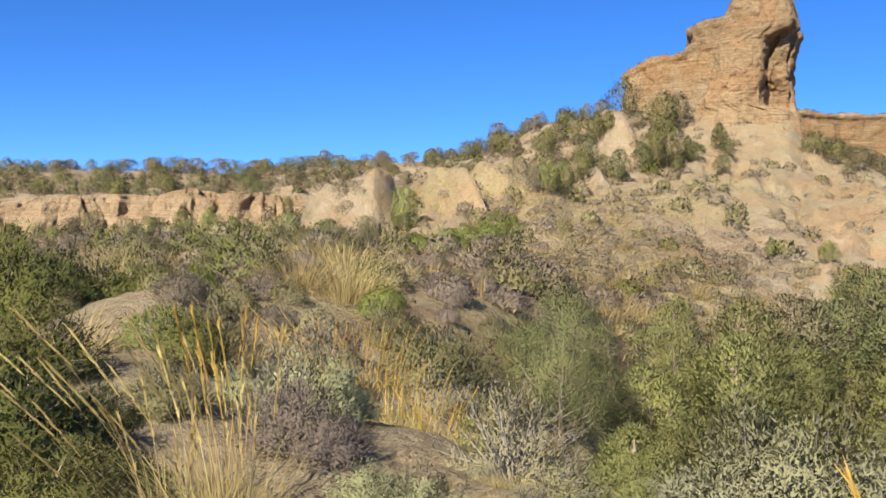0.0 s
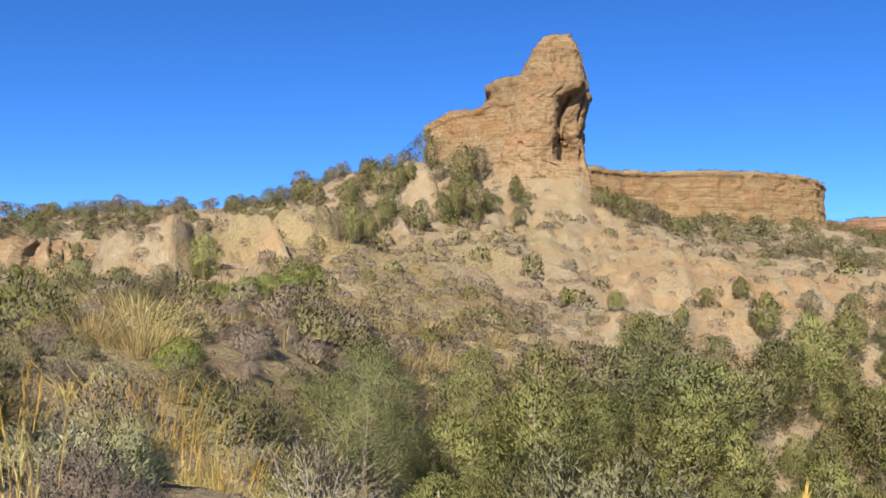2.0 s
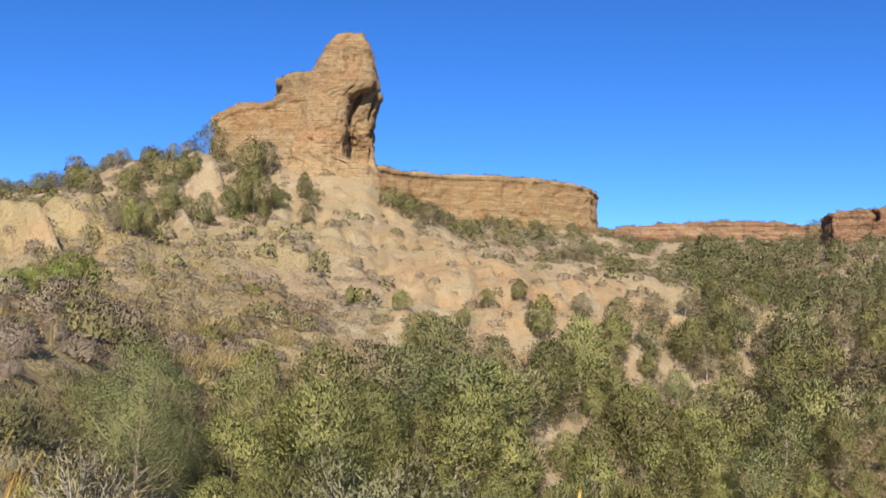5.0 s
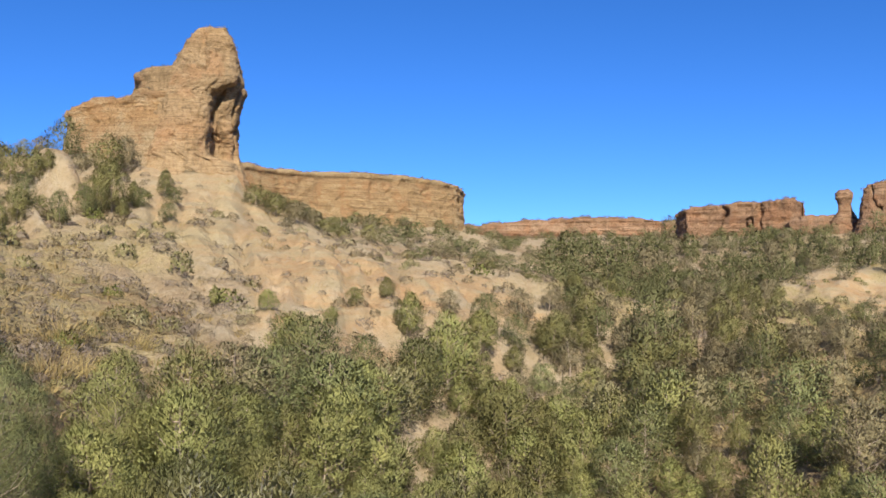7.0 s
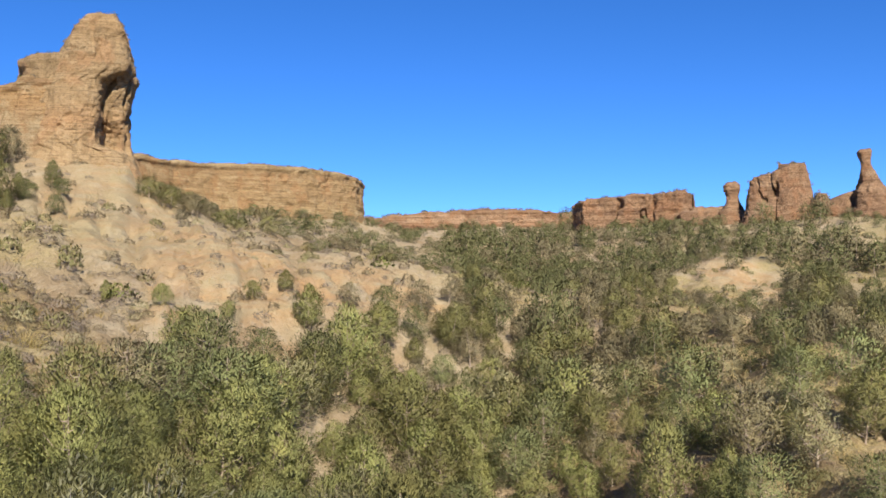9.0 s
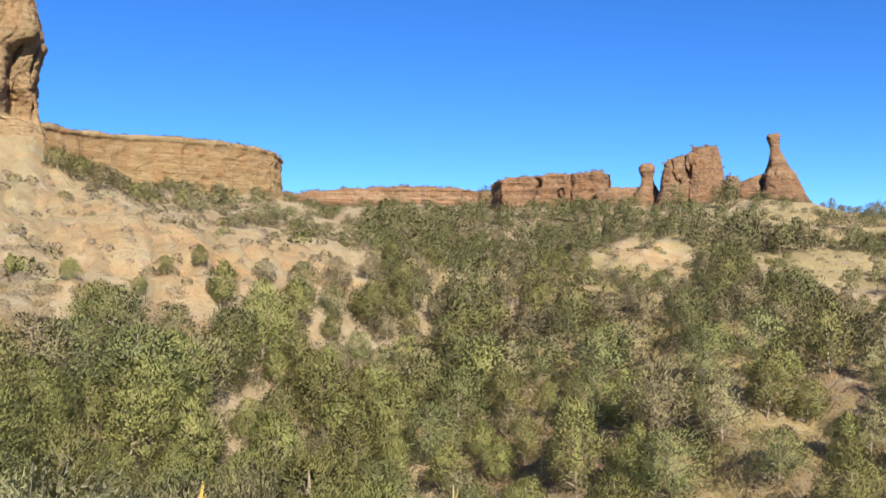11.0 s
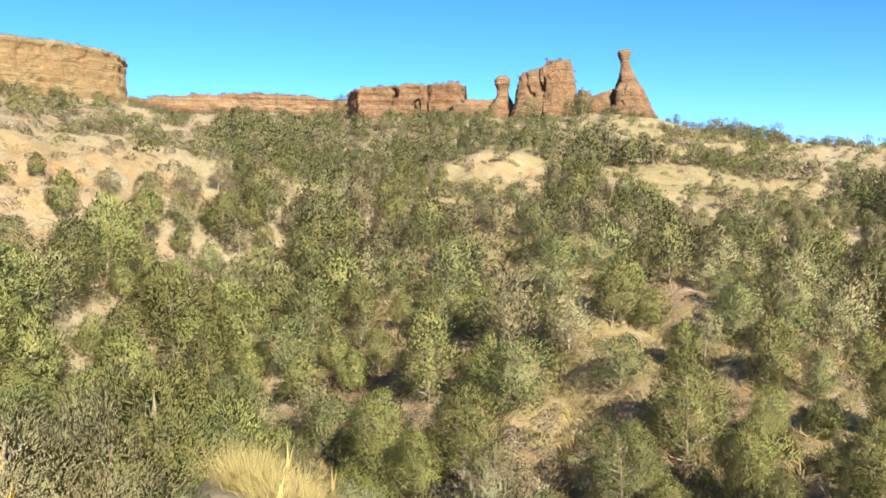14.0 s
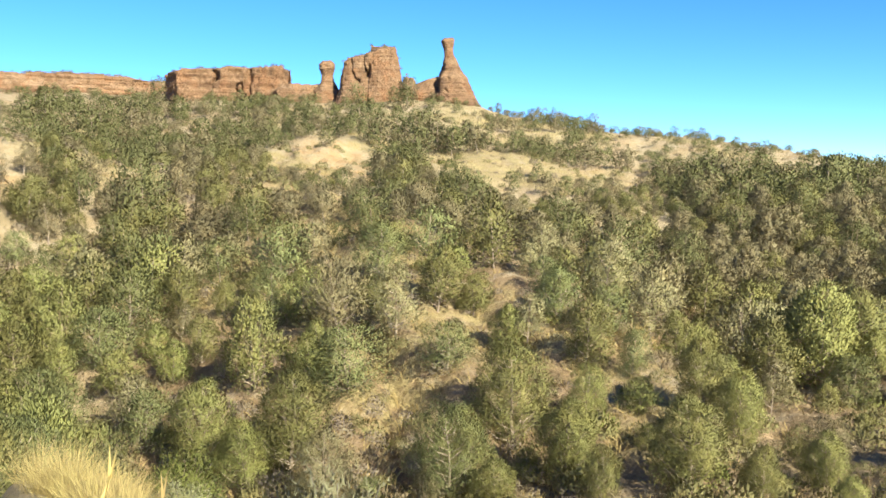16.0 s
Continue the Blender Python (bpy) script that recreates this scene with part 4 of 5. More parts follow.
# on the slope beside the tower and along the ridge crest
trees((10.5, 97, 3.8), (11.3, 93.6, 1.9), (12.5, 91.3, 3.4), (13.55, 94.5, 3.2), (12.1, 81.4, 3.4), (13.0, 82, 3.8), (14.05, 84.1, 2.4), (13.6, 80.5, 2.1), (11.5, 80.6, 2.4), (14.6, 83.4, 1.9),
      (9.05, 85.6, 3.2), (7.75, 90.7, 3.4), (8.5, 74, 2.6), (8.1, 73.4, 2.7), (6.8, 72.4, 2.6), (5.9, 77.7, 2.9), (10.3, 76.4, 2.3), (5.8, 71.6, 2.1), (9.65, 85, 2.4), (9.4, 79, 2.2), (15.8, 87.8, 2.4), (16.3, 84, 1.6), (16.1, 80, 1.4),
      (6.0, 87.7, 2.4), (6.2, 64.7, 2.6), (5.4, 66, 2.1), (7.2, 66, 2.4), (10.4, 78.3, 1.2), (3.0, 104, 2.6), (7.1, 102, 1.6), (4.9, 103, 1.8), (8.4, 100, 2.0), (9.2, 99, 2.2), (3.7, 76.5, 1.4), (1.8, 73.1, 1.3), (-0.8, 67, 1.4), (-2.3, 56.4, 2.5), (6.8, 92, 2.1), (4.2, 90, 2.4))
trees((20.9, 91.8, 2.8), (22.1, 92.8, 2.9), (21.5, 95, 2.2), (23.3, 90.7, 2.6), (22.7, 89, 1.7), (24.3, 97, 2.7), (25.7, 107, 3.1), (27.6, 104, 2.9), (28.4, 108, 2.0), (30.2, 118, 3.4), (29.4, 121, 2.4), (31.5, 102, 2.3), (32.6, 108, 2.6))
# round the feet of the crag and the spire
trees((59.0, 171, 3.0), (58.3, 172, 2.2), (60.5, 169, 2.4), (62.0, 170, 1.7), (55.4, 168, 2.0), (60.0, 135, 4.2), (60.8, 132, 4.4), (61.6, 130, 4.2), (62.3, 133, 3.9), (63.1, 131, 3.8), (63.7, 135, 2.9), (59.7, 124, 3.6), (57.5, 134, 3.6), (57.2, 131, 2.8), (67.6, 162, 3.4), (64.3, 157, 2.8), (66.4, 161, 2.2), (65.2, 156, 2.6))
# green thicket and low trees at the foot of the clay humps
trees((-4.6, 30, 1.35), (-6.6, 31, 1.1))
# bushes before the clay cliff
trees(*[(-25.5 + 0.62 * i + 0.5 * math.sin(i * 3.7), 62 + 9.0 * math.sin(i * 1.9), 1.5 + 0.5 * math.sin(i * 2.7)) for i in range(30)])
# on the sandy spur and below the mesa
trees((26.7, 66.1, 1.5), (28.5, 68.6, 1.6), (25.3, 60.4, 1.2), (18.7, 61.2, 1.3), (21.6, 58.5, 1.5), (32.2, 69.9, 2.2), (34.3, 70.2, 2.9), (36.5, 78.6, 3.0), (29.8, 64.7, 3.0), (27.5, 140, 2.4), (29.5, 145, 2.4), (31.2, 158, 2.0), (39.3, 86.9, 1.8), (32.3, 63.5, 2.1))
trees((-21.7, 117.4, 2.5), (-19.1, 113.2, 2.8), (-16.7, 115.3, 3.0), (-14.2, 115.8, 2.9), (-11.3, 105.2, 2.4), (-8.8, 97, 2.4), (-6.1, 108.2, 2.7), (-3.2, 110, 2.0), (-0.2, 108, 2.0), (3.2, 106, 2.4),
      (45.2, 222, 5.0), (39.6, 85, 2.1), (49.8, 167.5, 3.5), (46.2, 172.1, 3.9), (56.0, 177.7, 3.4), (59.8, 140.9, 4.0), (59.0, 176, 4.0), (58.4, 177, 3.2), (57.4, 99.2, 3.1), (54.4, 126.3, 2.2))
# nearest pines on the valley side
trees((7.0, 19.5, 2.7), (11.9, 15, 3.2), (13.2, 29, 3.2), (17.6, 15, 4.6), (19.6, 17, 4.2), (22.6, 21, 4.6), (24.6, 19, 4.4), (26.5, 23, 4.8), (13.6, 19, 3.0), (29, 19, 4.6), (32, 21, 5.2), (21, 25, 4.2), (35, 17, 4.4))


# single pines and thickets across the valley floor
trees((50.2, 43.9, 3.7), (52.3, 35.6, 3.9), (47.1, 37.5, 4.4), (49.8, 35.3, 2.7), (55.0, 47.2, 4.6), (55.5, 41.7, 3.2), (53.4, 42.2, 2.7), (51.3, 51.6, 3.4), (53.0, 50.9, 3.1), (58.4, 47.4, 3.4), (60.8, 53.6, 3.5), (61.4, 43.3, 2.7), (61.6, 33.2, 3.2), (60.1, 32.8, 1.5), (44.3, 59.5, 4.1), (46.4, 61.7, 2.9), (65.2, 38.1, 4.0), (68.1, 33.9, 3.6), (66.1, 35.0, 1.4), (69.4, 44.8, 3.2), (72.0, 44.1, 1.9), (67.8, 53.7, 2.1))
trees((64.8, 48.5, 3.0), (76.1, 39.7, 3.5), (75.4, 32.6, 3.7), (77.9, 38.4, 3.1), (78.3, 56.1, 4.7), (81.2, 55.4, 5.6), (82.4, 54.4, 5.6), (73.4, 60.7, 4.4), (76.1, 69.2, 3.9), (82.8, 37.8, 3.1), (62.5, 34.2, 2.5), (35.4, 54.8, 4.9), (37.0, 58.6, 3.5), (37.6, 50.8, 4.0), (35.9, 49.4, 3.2), (38.8, 60.5, 3.4), (39.9, 54.7, 4.0), (41.4, 61.9, 3.5), (42.5, 48.4, 3.0), (43.3, 55.3, 3.5), (35.0, 40.9, 5.4), (37.0, 44.8, 3.7))
trees((38.7, 47.6, 2.6), (44.7, 51.7, 2.5), (44.2, 40.9, 2.5), (47.3, 50.1, 2.5), (48.6, 54.6, 2.1), (57.1, 50.7, 2.5), (62.9, 54.5, 2.7), (66.0, 48.0, 2.7), (70.8, 48.3, 2.5), (74.6, 49.3, 2.7), (79.7, 62.9, 3.7), (79.7, 47.7, 2.9), (72.4, 40.3, 2.0), (80.8, 66.6, 3.5), (82.8, 67.4, 4.0), (54.2, 32.2, 2.9), (56.8, 31.7, 1.2), (64.1, 32.0, 2.1), (70.3, 31.6, 1.8), (79.2, 33.4, 2.1), (81.5, 40.1, 1.5), (77.1, 63.6, 3.1))


# thin grey pines with bare lower trunks
BARE_TRUNKS = ((25.6, 16.5, 6.0), (28.6, 17.8, 6.2), (31.2, 16.8, 5.6), (33.4, 19.5, 5.4))
trees(*BARE_TRUNKS)

# clearings of bare soil and dry grass in the wood: bearing, distance, radius
CLEARINGS = ((46.7, 52, 2.6), (48.4, 61, 3.2), (49.2, 40, 2.2), (56.8, 40, 3.2), (58.5, 42.5, 3.4), (59.6, 37, 2.6), (64.4, 59, 2.6), (64.8, 53, 2.6), (62.8, 55.5, 2.2), (70.7, 50, 2.2), (71.7, 46.5, 1.8), (81, 43, 2.4),
             (56.4, 61, 2.4), (54.4, 66, 2.6), (69.2, 43.5, 1.8), (66, 89, 4.0), (65, 110, 5.0), (68.9, 128, 5.0), (61.4, 112, 6.0), (42.2, 88, 7.0), (39.5, 87, 5.0), (45.8, 81, 2.8), (81.4, 127, 4.0), (63.9, 36, 2.2), (52.5, 51, 1.8), (74.6, 62, 2.0),
             (50.5, 30, 1.8))


# open ground on the far slope: bearing, distance, half width, half depth
FAR_OPEN = ((54.3, 113, 6.5, 19), (57.7, 158, 8, 4), (61.5, 160, 6, 3.5), (62, 116, 4, 10), (63.8, 128, 5, 8), (69.3, 128, 9, 7), (66.6, 156, 5, 9), (71.8, 134, 5, 5), (65.5, 106, 3, 6), (82, 151, 18, 5), (59.7, 91, 3, 3))


# open wood on the slopes
def tree_density(az, d):
    if 38 < az < 95:
        if d < np.interp(az, (38, 46, 60, 70, 78, 84), (20, 50, 56, 54, 54, 60)):
            return 0.3
        if d > 166 and 52 < az < 64:
            return 0.35
        if az > 70 and d > 142:
            return 0.4
        if 68 < az < 90 and 60 < d < 140:
            return 1.0
        return 0.8 if d > 95 else 0.7 if az < 70 else 0.95
    if 12 < az <= 38:
        edge = np.interp(az, (12, 15.2, 18.3, 20.7, 22.6, 24.5, 29.1, 31.1, 33.7, 36.4, 38.7), (26, 30, 37, 47, 53, 53, 58, 61.5, 66, 74, 79))
        if d < edge:
            return 1.0
        return 0.0 if az < 20 or d < 92 else 0.75 if az > 33.5 else (0.3 if d < 150 else 0.6)
    return 0.0 if d < (92 if az > -8 else 87) else 0.38


def far_wood():
    """The close wood on the hollow slope below the far cliff and the butte."""
    r = random.Random(61)
    rows = []
    while len(rows) < 105:
        a = r.uniform(34.5, 53.5)
        d = r.uniform(150, 204 if a < 45 else 182)
        if a < 38 and d > 178 or a < 36.5 and r.random() < 0.6:
            continue
        if all((d * math.radians(a - q)) ** 2 + (0.6 * (d - w)) ** 2 > 9.0 for q, w, h in rows):
            rows.append((a, d, r.uniform(2.4, 4.2) * (0.7 if d > 180 or a < 38 or a > 45 else 1.0)))
    return rows


def scatter_trees():
    r = np.random.default_rng(21)
    spots = np.array([(polar(a, d).x, polar(a, d).y) for a, d, h in TREES]).reshape(-1, 2)
    n = 16000
    az, roll, size = r.uniform(-30, 92, n), r.uniform(0, 1, n), r.uniform(0, 1, n)
    dist = np.where(np.arange(n) % 2 == 0, np.exp(r.uniform(math.log(19), math.log(90), n)), r.uniform(60, 232, n))
    az[9000:13000], dist[9000:13000] = r.uniform(38, 88, 4000), r.uniform(88, 186, 4000)
    az[13000:], dist[13000:] = r.uniform(14, 40, 3000), r.uniform(20, 80, 3000)
    az = np.concatenate([az, r.uniform(38, 52, 1800)])
    dist = np.concatenate([dist, r.uniform(48, 98, 1800)])
    roll, size = np.concatenate([roll, r.uniform(0, 1, 1800)]), np.concatenate([size, r.uniform(0, 0.6, 1800)])
    az = np.concatenate([az, r.uniform(-30, 8, 1500)])
    dist = np.concatenate([dist, r.uniform(87, 140, 1500)])
    roll, size = np.concatenate([roll, r.uniform(0, 1, 1500)]), np.concatenate([size, r.uniform(0, 1, 1500)])
    px, py = dist * np.sin(np.radians(az)), dist * np.cos(np.radians(az))
    naked = np.where(dist > 95, bare_field(px, py), 0.0)
    naked = np.maximum(naked, np.where(dist > 80, terrace_field(px, py) * 1.5, 0.0))
    naked = naked + 0.32 * smooth(0.1, 0.7, fbm(px * 0.045, py * 0.045, 14.0, 3)) * (dist > 90) * (az < 66)
    naked = naked + 0.5 * smooth(0.3, 0.65, fbm(px * 0.12, py * 0.12, 4.0, 3)) * (dist < 90) * (az > 45)
    for ca, cd, cr in CLEARINGS:
        c = polar(ca, cd - 0.9)
        naked = naked + np.where(np.hypot(px - c.x, py - c.y) < cr, 1.0, 0.0)
    for fa, fd, fu, fv in FAR_OPEN:
        naked = naked + np.where(bump_at(px, py, fa, fd, fu, fv) > 0, 0.9, 0.0)
    out = []
    for a, d, x, y, b, q, s in zip(az, dist, px, py, naked, roll, size):
        if b > 0.45 or q > tree_density(a, d):
            continue
        gap = (2.9 if a < 8 else 2.1 if a < 42 else 2.3 if d < 70 else 1.9) - (0.25 if d > 60 and a > 38 else 0.0)
        if ((spots - (x, y)) ** 2).sum(1).min() < gap * gap:
            continue
        spots = np.vstack([spots, (x, y)])
        h = 2.1 + 2.3 * s**1.3
        if a > 44 and d < 50:
            h = 0.9 + 1.8 * s**1.5
        elif a < 46 and d < 62:
            h *= 1.25
        if a <= 12 and d > 80:
            h *= 0.68
        elif a <= 38 and d > 80:
            h *= 0.62
        elif d > 160 and 50 < a < 65:
            h *= 0.62
        elif d > 92:
            h *= (0.66 if d < 150 else 0.5) if a < 66 else (0.6 if d > 142 and a > 70 else 0.95)
        elif a > 38 and d > 54:
            h *= 0.98 - 0.2 * (d - 54) / 38
        elif a < 40 and d > 44:
            h *= 0.85
        # young growth below the scars and on the crest
        if 49 < a < 58 and 74 < d < 100 or 65 < a < 75 and 92 < d < 124:
            h *= 0.55
        elif 63 < a < 90 and d > 140 or 52 < a < 64 and d > 150:
            h *= 0.66
        out.append((a, d, h))
    return out


trees(*far_wood())
trees(*scatter_trees())
TREES.sort(key=lambda q: q[1])

tree_floor = height(*np.array([polar(a, d)[:2] for a, d, h in TREES]).T)
pine_roots = {}
PATTERNS = {"fine": PINE_FINE, "mid": PINE_MID, "open": PINE_OPEN, "small": PINE_SMALL, "far": PINE_FAR}
far_chunks = []
for i, (az, d, h) in enumerate(TREES):
    r = random.Random(i * 7 + 3)
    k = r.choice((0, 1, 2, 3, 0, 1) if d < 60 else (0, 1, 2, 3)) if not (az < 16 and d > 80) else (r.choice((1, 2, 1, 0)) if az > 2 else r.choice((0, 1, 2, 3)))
    if (az, d, h) in BARE_TRUNKS:
        k = 3
    kind = "fine" if d < 23 else "mid" if d < 40 else "open" if d < (90 if az < 40 else 58) else "small" if d < (140 if az < 12 else 112) else "far"
    slim = 0.85 if 4 < az < 16 and 60 < d < 100 else 1.0
    m = at(az, d, 0.1, h * slim, r.uniform(0, 6.28), r.uniform(0.85, 1.2) / slim * (0.72 if (az < 2 or 17 < az < 38) and d > 80 and h < 3.5 else 1.0), tree_floor[i])
    m = m @ Matrix.Rotation(r.uniform(-0.11, 0.11), 4, "X") @ Matrix.Rotation(r.uniform(-0.11, 0.11), 4, "Y") @ Matrix.Diagonal((r.uniform(0.82, 1.15), r.uniform(0.82, 1.15), 1.0, 1.0))
    if i < 300:
        key = (kind, k)
        if key not in pine_roots:
            src = PATTERNS[kind][k]
            label = ("bushy olive-green pine on the valley slope", "slender olive-green pine on the valley slope", "broad juniper among the pines, its green toned down for far shade", "thin grey-green pine with bare twigs")[k]
            pine_roots[key] = make_plant("pine_tree", src, label, "tree", "valley pines", (("trunk", "rough grey-brown trunk"), ("crown", "")))
            pine_roots[key].matrix_basis = m
        else:
            plant_copy(pine_roots[key], m)
    else:
        far_chunks.append(PATTERNS[kind][k] + (m,))


def mesh_arrays(me):
    v = np.empty(len(me.vertices) * 3, np.float32)
    me.vertices.foreach_get("co", v)
    f = np.empty(len(me.loops), np.int32)
    me.loops.foreach_get("vertex_index", f)
    nn = np.empty(len(me.loops) * 3, np.float32)
    me.corner_normals.foreach_get("vector", nn)
    vn = np.zeros((len(me.vertices), 3), np.float32)
    vn[f] = nn.reshape(-1, 3)
    return v.reshape(-1, 3), f.reshape(-1, len(me.loops) // len(me.polygons)), vn


def moved(v, m):
    a = np.array(m)
    return v @ a[:3, :3].T + a[:3, 3]


def turned(n, m):
    n = n @ np.array(m.to_3x3().normalized()).T
    return n / (np.linalg.norm(n, axis=1, keepdims=True) + 1e-9)


def wood(chunks, name, label):
    stems, tops, slots, mats, norms = [], [], [], [], []
    cache = {}
    for trunk, top, m in chunks:
        for me in (trunk, top):
            if me.name not in cache:
                cache[me.name] = mesh_arrays(me)
        tv, tf, _ = cache[trunk.name]
        tops.append((moved(cache[top.name][0], m), cache[top.name][1]))
        k = trunk["sides"]
        stems.append((moved(tv[: 6 * k], m), tf[: 5 * k]))
        norms.append(turned(cache[top.name][2], m))
        mat = top.materials[0]
        if mat not in mats:
            mats.append(mat)
        slots.append(np.full(len(tops[-1][1]), mats.index(mat)))
    v, f = joined(tops)
    ob = tagged(new(name, mesh_from(name, v, f, mats, True, np.concatenate(slots), np.concatenate(norms))), label, "trees", kind="stuff")
    sv, sf = joined(stems)
    trunks = part("trunks", mesh_from("trunks", sv, sf, [BARK]), ob)
    trunks["kind"] = "stuff"
    return ob


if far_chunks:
    wood(far_chunks, "distant_pines", "olive-green pines scattered over the far slopes, distance haze and shade painted into the farthest")

# ---- shrubs, grasses and stones ----
def shrub_parts(seed, leaf, count, length, width, flat=0.8, twigs=46, open_top=0.25, twig=None):
    """A rounded shrub 1 m wide: a fan of bent twigs and the leaves round their ends."""
    r = np.random.default_rng(seed)
    stems, ends = [], []
    for i in range(twigs):
        a, lean = r.uniform(0, 6.283), math.acos(1 - r.uniform(0, 0.98) ** 1.0 * 0.97)
        reach = 0.5 * r.uniform(0.65, 1.1)
        tip = np.array([math.sin(lean) * math.cos(a), math.sin(lean) * math.sin(a), math.cos(lean) * flat * 1.6]) * reach
        mid = tip * 0.5 + np.array([0, 0, 0.05]) + r.normal(size=3) * 0.03
        stems.append(tube([(0, 0, -0.05), mid, tip], [0.008, 0.005, 0.0018], 3))
        ends.append((mid, tip))
    ends = np.array(ends)
    k = r.integers(0, twigs, count)
    f = r.uniform(open_top, 1.08, count)[:, None]
    c = ends[k, 0] * (1 - f) + ends[k, 1] * f + r.normal(size=(count, 3)) * 0.045
    c[:, 2] = np.maximum(c[:, 2], 0.01)
    d = c * np.array([1, 1, 0.8]) + np.array([0, 0, 0.35]) + r.normal(size=(count, 3)) * 0.3
    face = c * np.array([1.6, 1.6, 1.0]) / 0.5 + np.array([0, 0, 0.35])
    v, fc = leaves(c, d, length, width, r, face)
    fc = facing(v, fc, face)
    nn = np.repeat(face + r.normal(size=face.shape) * 0.15, 3, 0)
    nn /= np.linalg.norm(nn, axis=1, keepdims=True) + 1e-9
    sv, sf = joined(stems)
    return mesh_from("branchwork", sv, sf, [twig or TWIG]), mesh_from("foliage", v, fc, [leaf], normals=nn)


def dome_parts(seed, leaf, count, length, width, flat=0.75, twigs=30, twig=None):
    """A close, rounded shrub 1 m wide: short shoots over a lumpy dome, on a fan of twigs."""
    r = np.random.default_rng(seed)
    u = r.normal(size=(count, 3))
    u[:, 2] = np.abs(u[:, 2]) * 0.9 - 0.12
    u /= np.linalg.norm(u, axis=1, keepdims=True)
    lump = 1 + 0.22 * vnoise(u[:, 0] * 2.6 + seed, u[:, 1] * 2.6, u[:, 2] * 2.6) + 0.12 * vnoise(u[:, 0] * 6 + seed, u[:, 1] * 6, u[:, 2] * 6)
    c = u * np.array([0.46, 0.46, 0.5 * flat / 0.75]) * (lump * r.uniform(0.55, 1.0, count) ** 0.5)[:, None]
    c[:, 2] = np.maximum(c[:, 2] + 0.1, 0.01)
    out = u * np.array([1, 1, 0.8]) + np.array([0, 0, 0.25])
    d = out + np.array([0, 0, 0.5]) + r.normal(size=u.shape) * 0.4
    v, f = leaves(c, d, length, width, r, out)
    f = facing(v, f, out)
    nn = np.repeat(out + r.normal(size=u.shape) * 0.15, 3, 0)
    nn /= np.linalg.norm(nn, axis=1, keepdims=True) + 1e-9
    stems = []
    for i in range(twigs):
        tip = c[i * (count // twigs)]
        stems.append(tube([(0, 0, -0.05), tip * 0.5 + np.array([0, 0, 0.04]), tip], [0.008, 0.005, 0.0018], 3))
    sv, sf = joined(stems)
    return mesh_from("branchwork", sv, sf, [twig or TWIG]), mesh_from("foliage", v, f, [leaf], normals=nn)


def tussock_parts(seed, blades, length, spread, width, mat, stalks=0, stalk_h=1.6, stalk_mat=None, segs=4, slant=0.0, plume=1.0, fan=0.42):
    """A grass tussock: arching blades and, on some, upright stalks with seed heads."""
    r = np.random.default_rng(seed)

    def strands(n, ln, lean_max, wd, arch, seg=segs):
        a = r.uniform(0, 6.283, n)
        lean = r.uniform(0.03, lean_max, n)
        L = ln * r.uniform(0.65, 1.2, n)
        base = np.stack([np.cos(a), np.sin(a), np.zeros(n)], 1) * (r.uniform(0, 0.14, n) * spread * 4)[:, None]
        t = np.linspace(0, 1, seg + 1)
        ang = lean[:, None] + arch * r.uniform(0.4, 1.4, (n, 1)) * t[None] ** 1.6
        step = (L / seg)[:, None]
        hor = np.cumsum(np.sin(ang) * step, 1) - np.sin(ang[:, :1]) * step
        ver = np.cumsum(np.cos(ang) * step, 1) - np.cos(ang[:, :1]) * step
        pts = base[:, None] + np.stack([np.cos(a)[:, None] * hor, np.sin(a)[:, None] * hor, ver - 0.03], -1)
        pts[..., 0] -= slant * L[:, None] * t[None] ** 1.7
        side = np.stack([-np.sin(a), np.cos(a), np.zeros(n)], 1) + r.normal(size=(n, 3)) * 0.5
        side /= np.linalg.norm(side, axis=1, keepdims=True)
        w = (wd * (1 - 0.85 * t**2))[None, :, None] * side[:, None]
        v = np.stack([pts - w, pts + w], 2).reshape(n, -1, 3)
        f = np.array([(2 * i, 2 * i + 1, 2 * i + 3, 2 * i + 2) for i in range(seg)])
        faces = (np.arange(n) * (2 * seg + 2))[:, None, None] + f[None]
        return v.reshape(-1, 3), faces.reshape(-1, 4), pts, a

    v, f, _, _ = strands(blades, length, 0.75, width, 0.9)
    out = [mesh_from("tuft", v, f, [mat], False)]
    if stalks:
        v, f, pts, _ = strands(stalks, stalk_h, fan, width * 1.5, 0.25, 5)
        out.append(mesh_from("culm", v, f, [stalk_mat or GOLD], False))
        tops = pts[:, -1] - 0.0
        n = int(44 * plume)
        ax = pts[:, -1] - pts[:, -2]
        ax /= np.linalg.norm(ax, axis=1, keepdims=True)
        tt = r.uniform(-0.30, 0.06, (stalks, n)) * stalk_h
        c = (tops[:, None] + ax[:, None] * tt[..., None]).reshape(-1, 3)
        d = np.repeat(ax, n, 0) + r.normal(size=(stalks * n, 3)) * 0.10
        v, f = leaves(c, d, 0.06 * stalk_h * plume, 0.0045 * stalk_h * plume, r)
        out.append(mesh_from("plume_head", v, f, [stalk_mat or GOLD], False))
    return out


SHRUB_PARTS = (("branchwork", "thin grey twigs"), ("foliage", ""))
GRASS_PARTS = (("tuft", ""), ("culm", "pale golden stalks"), ("plume_head", "feathery straw seed heads"))


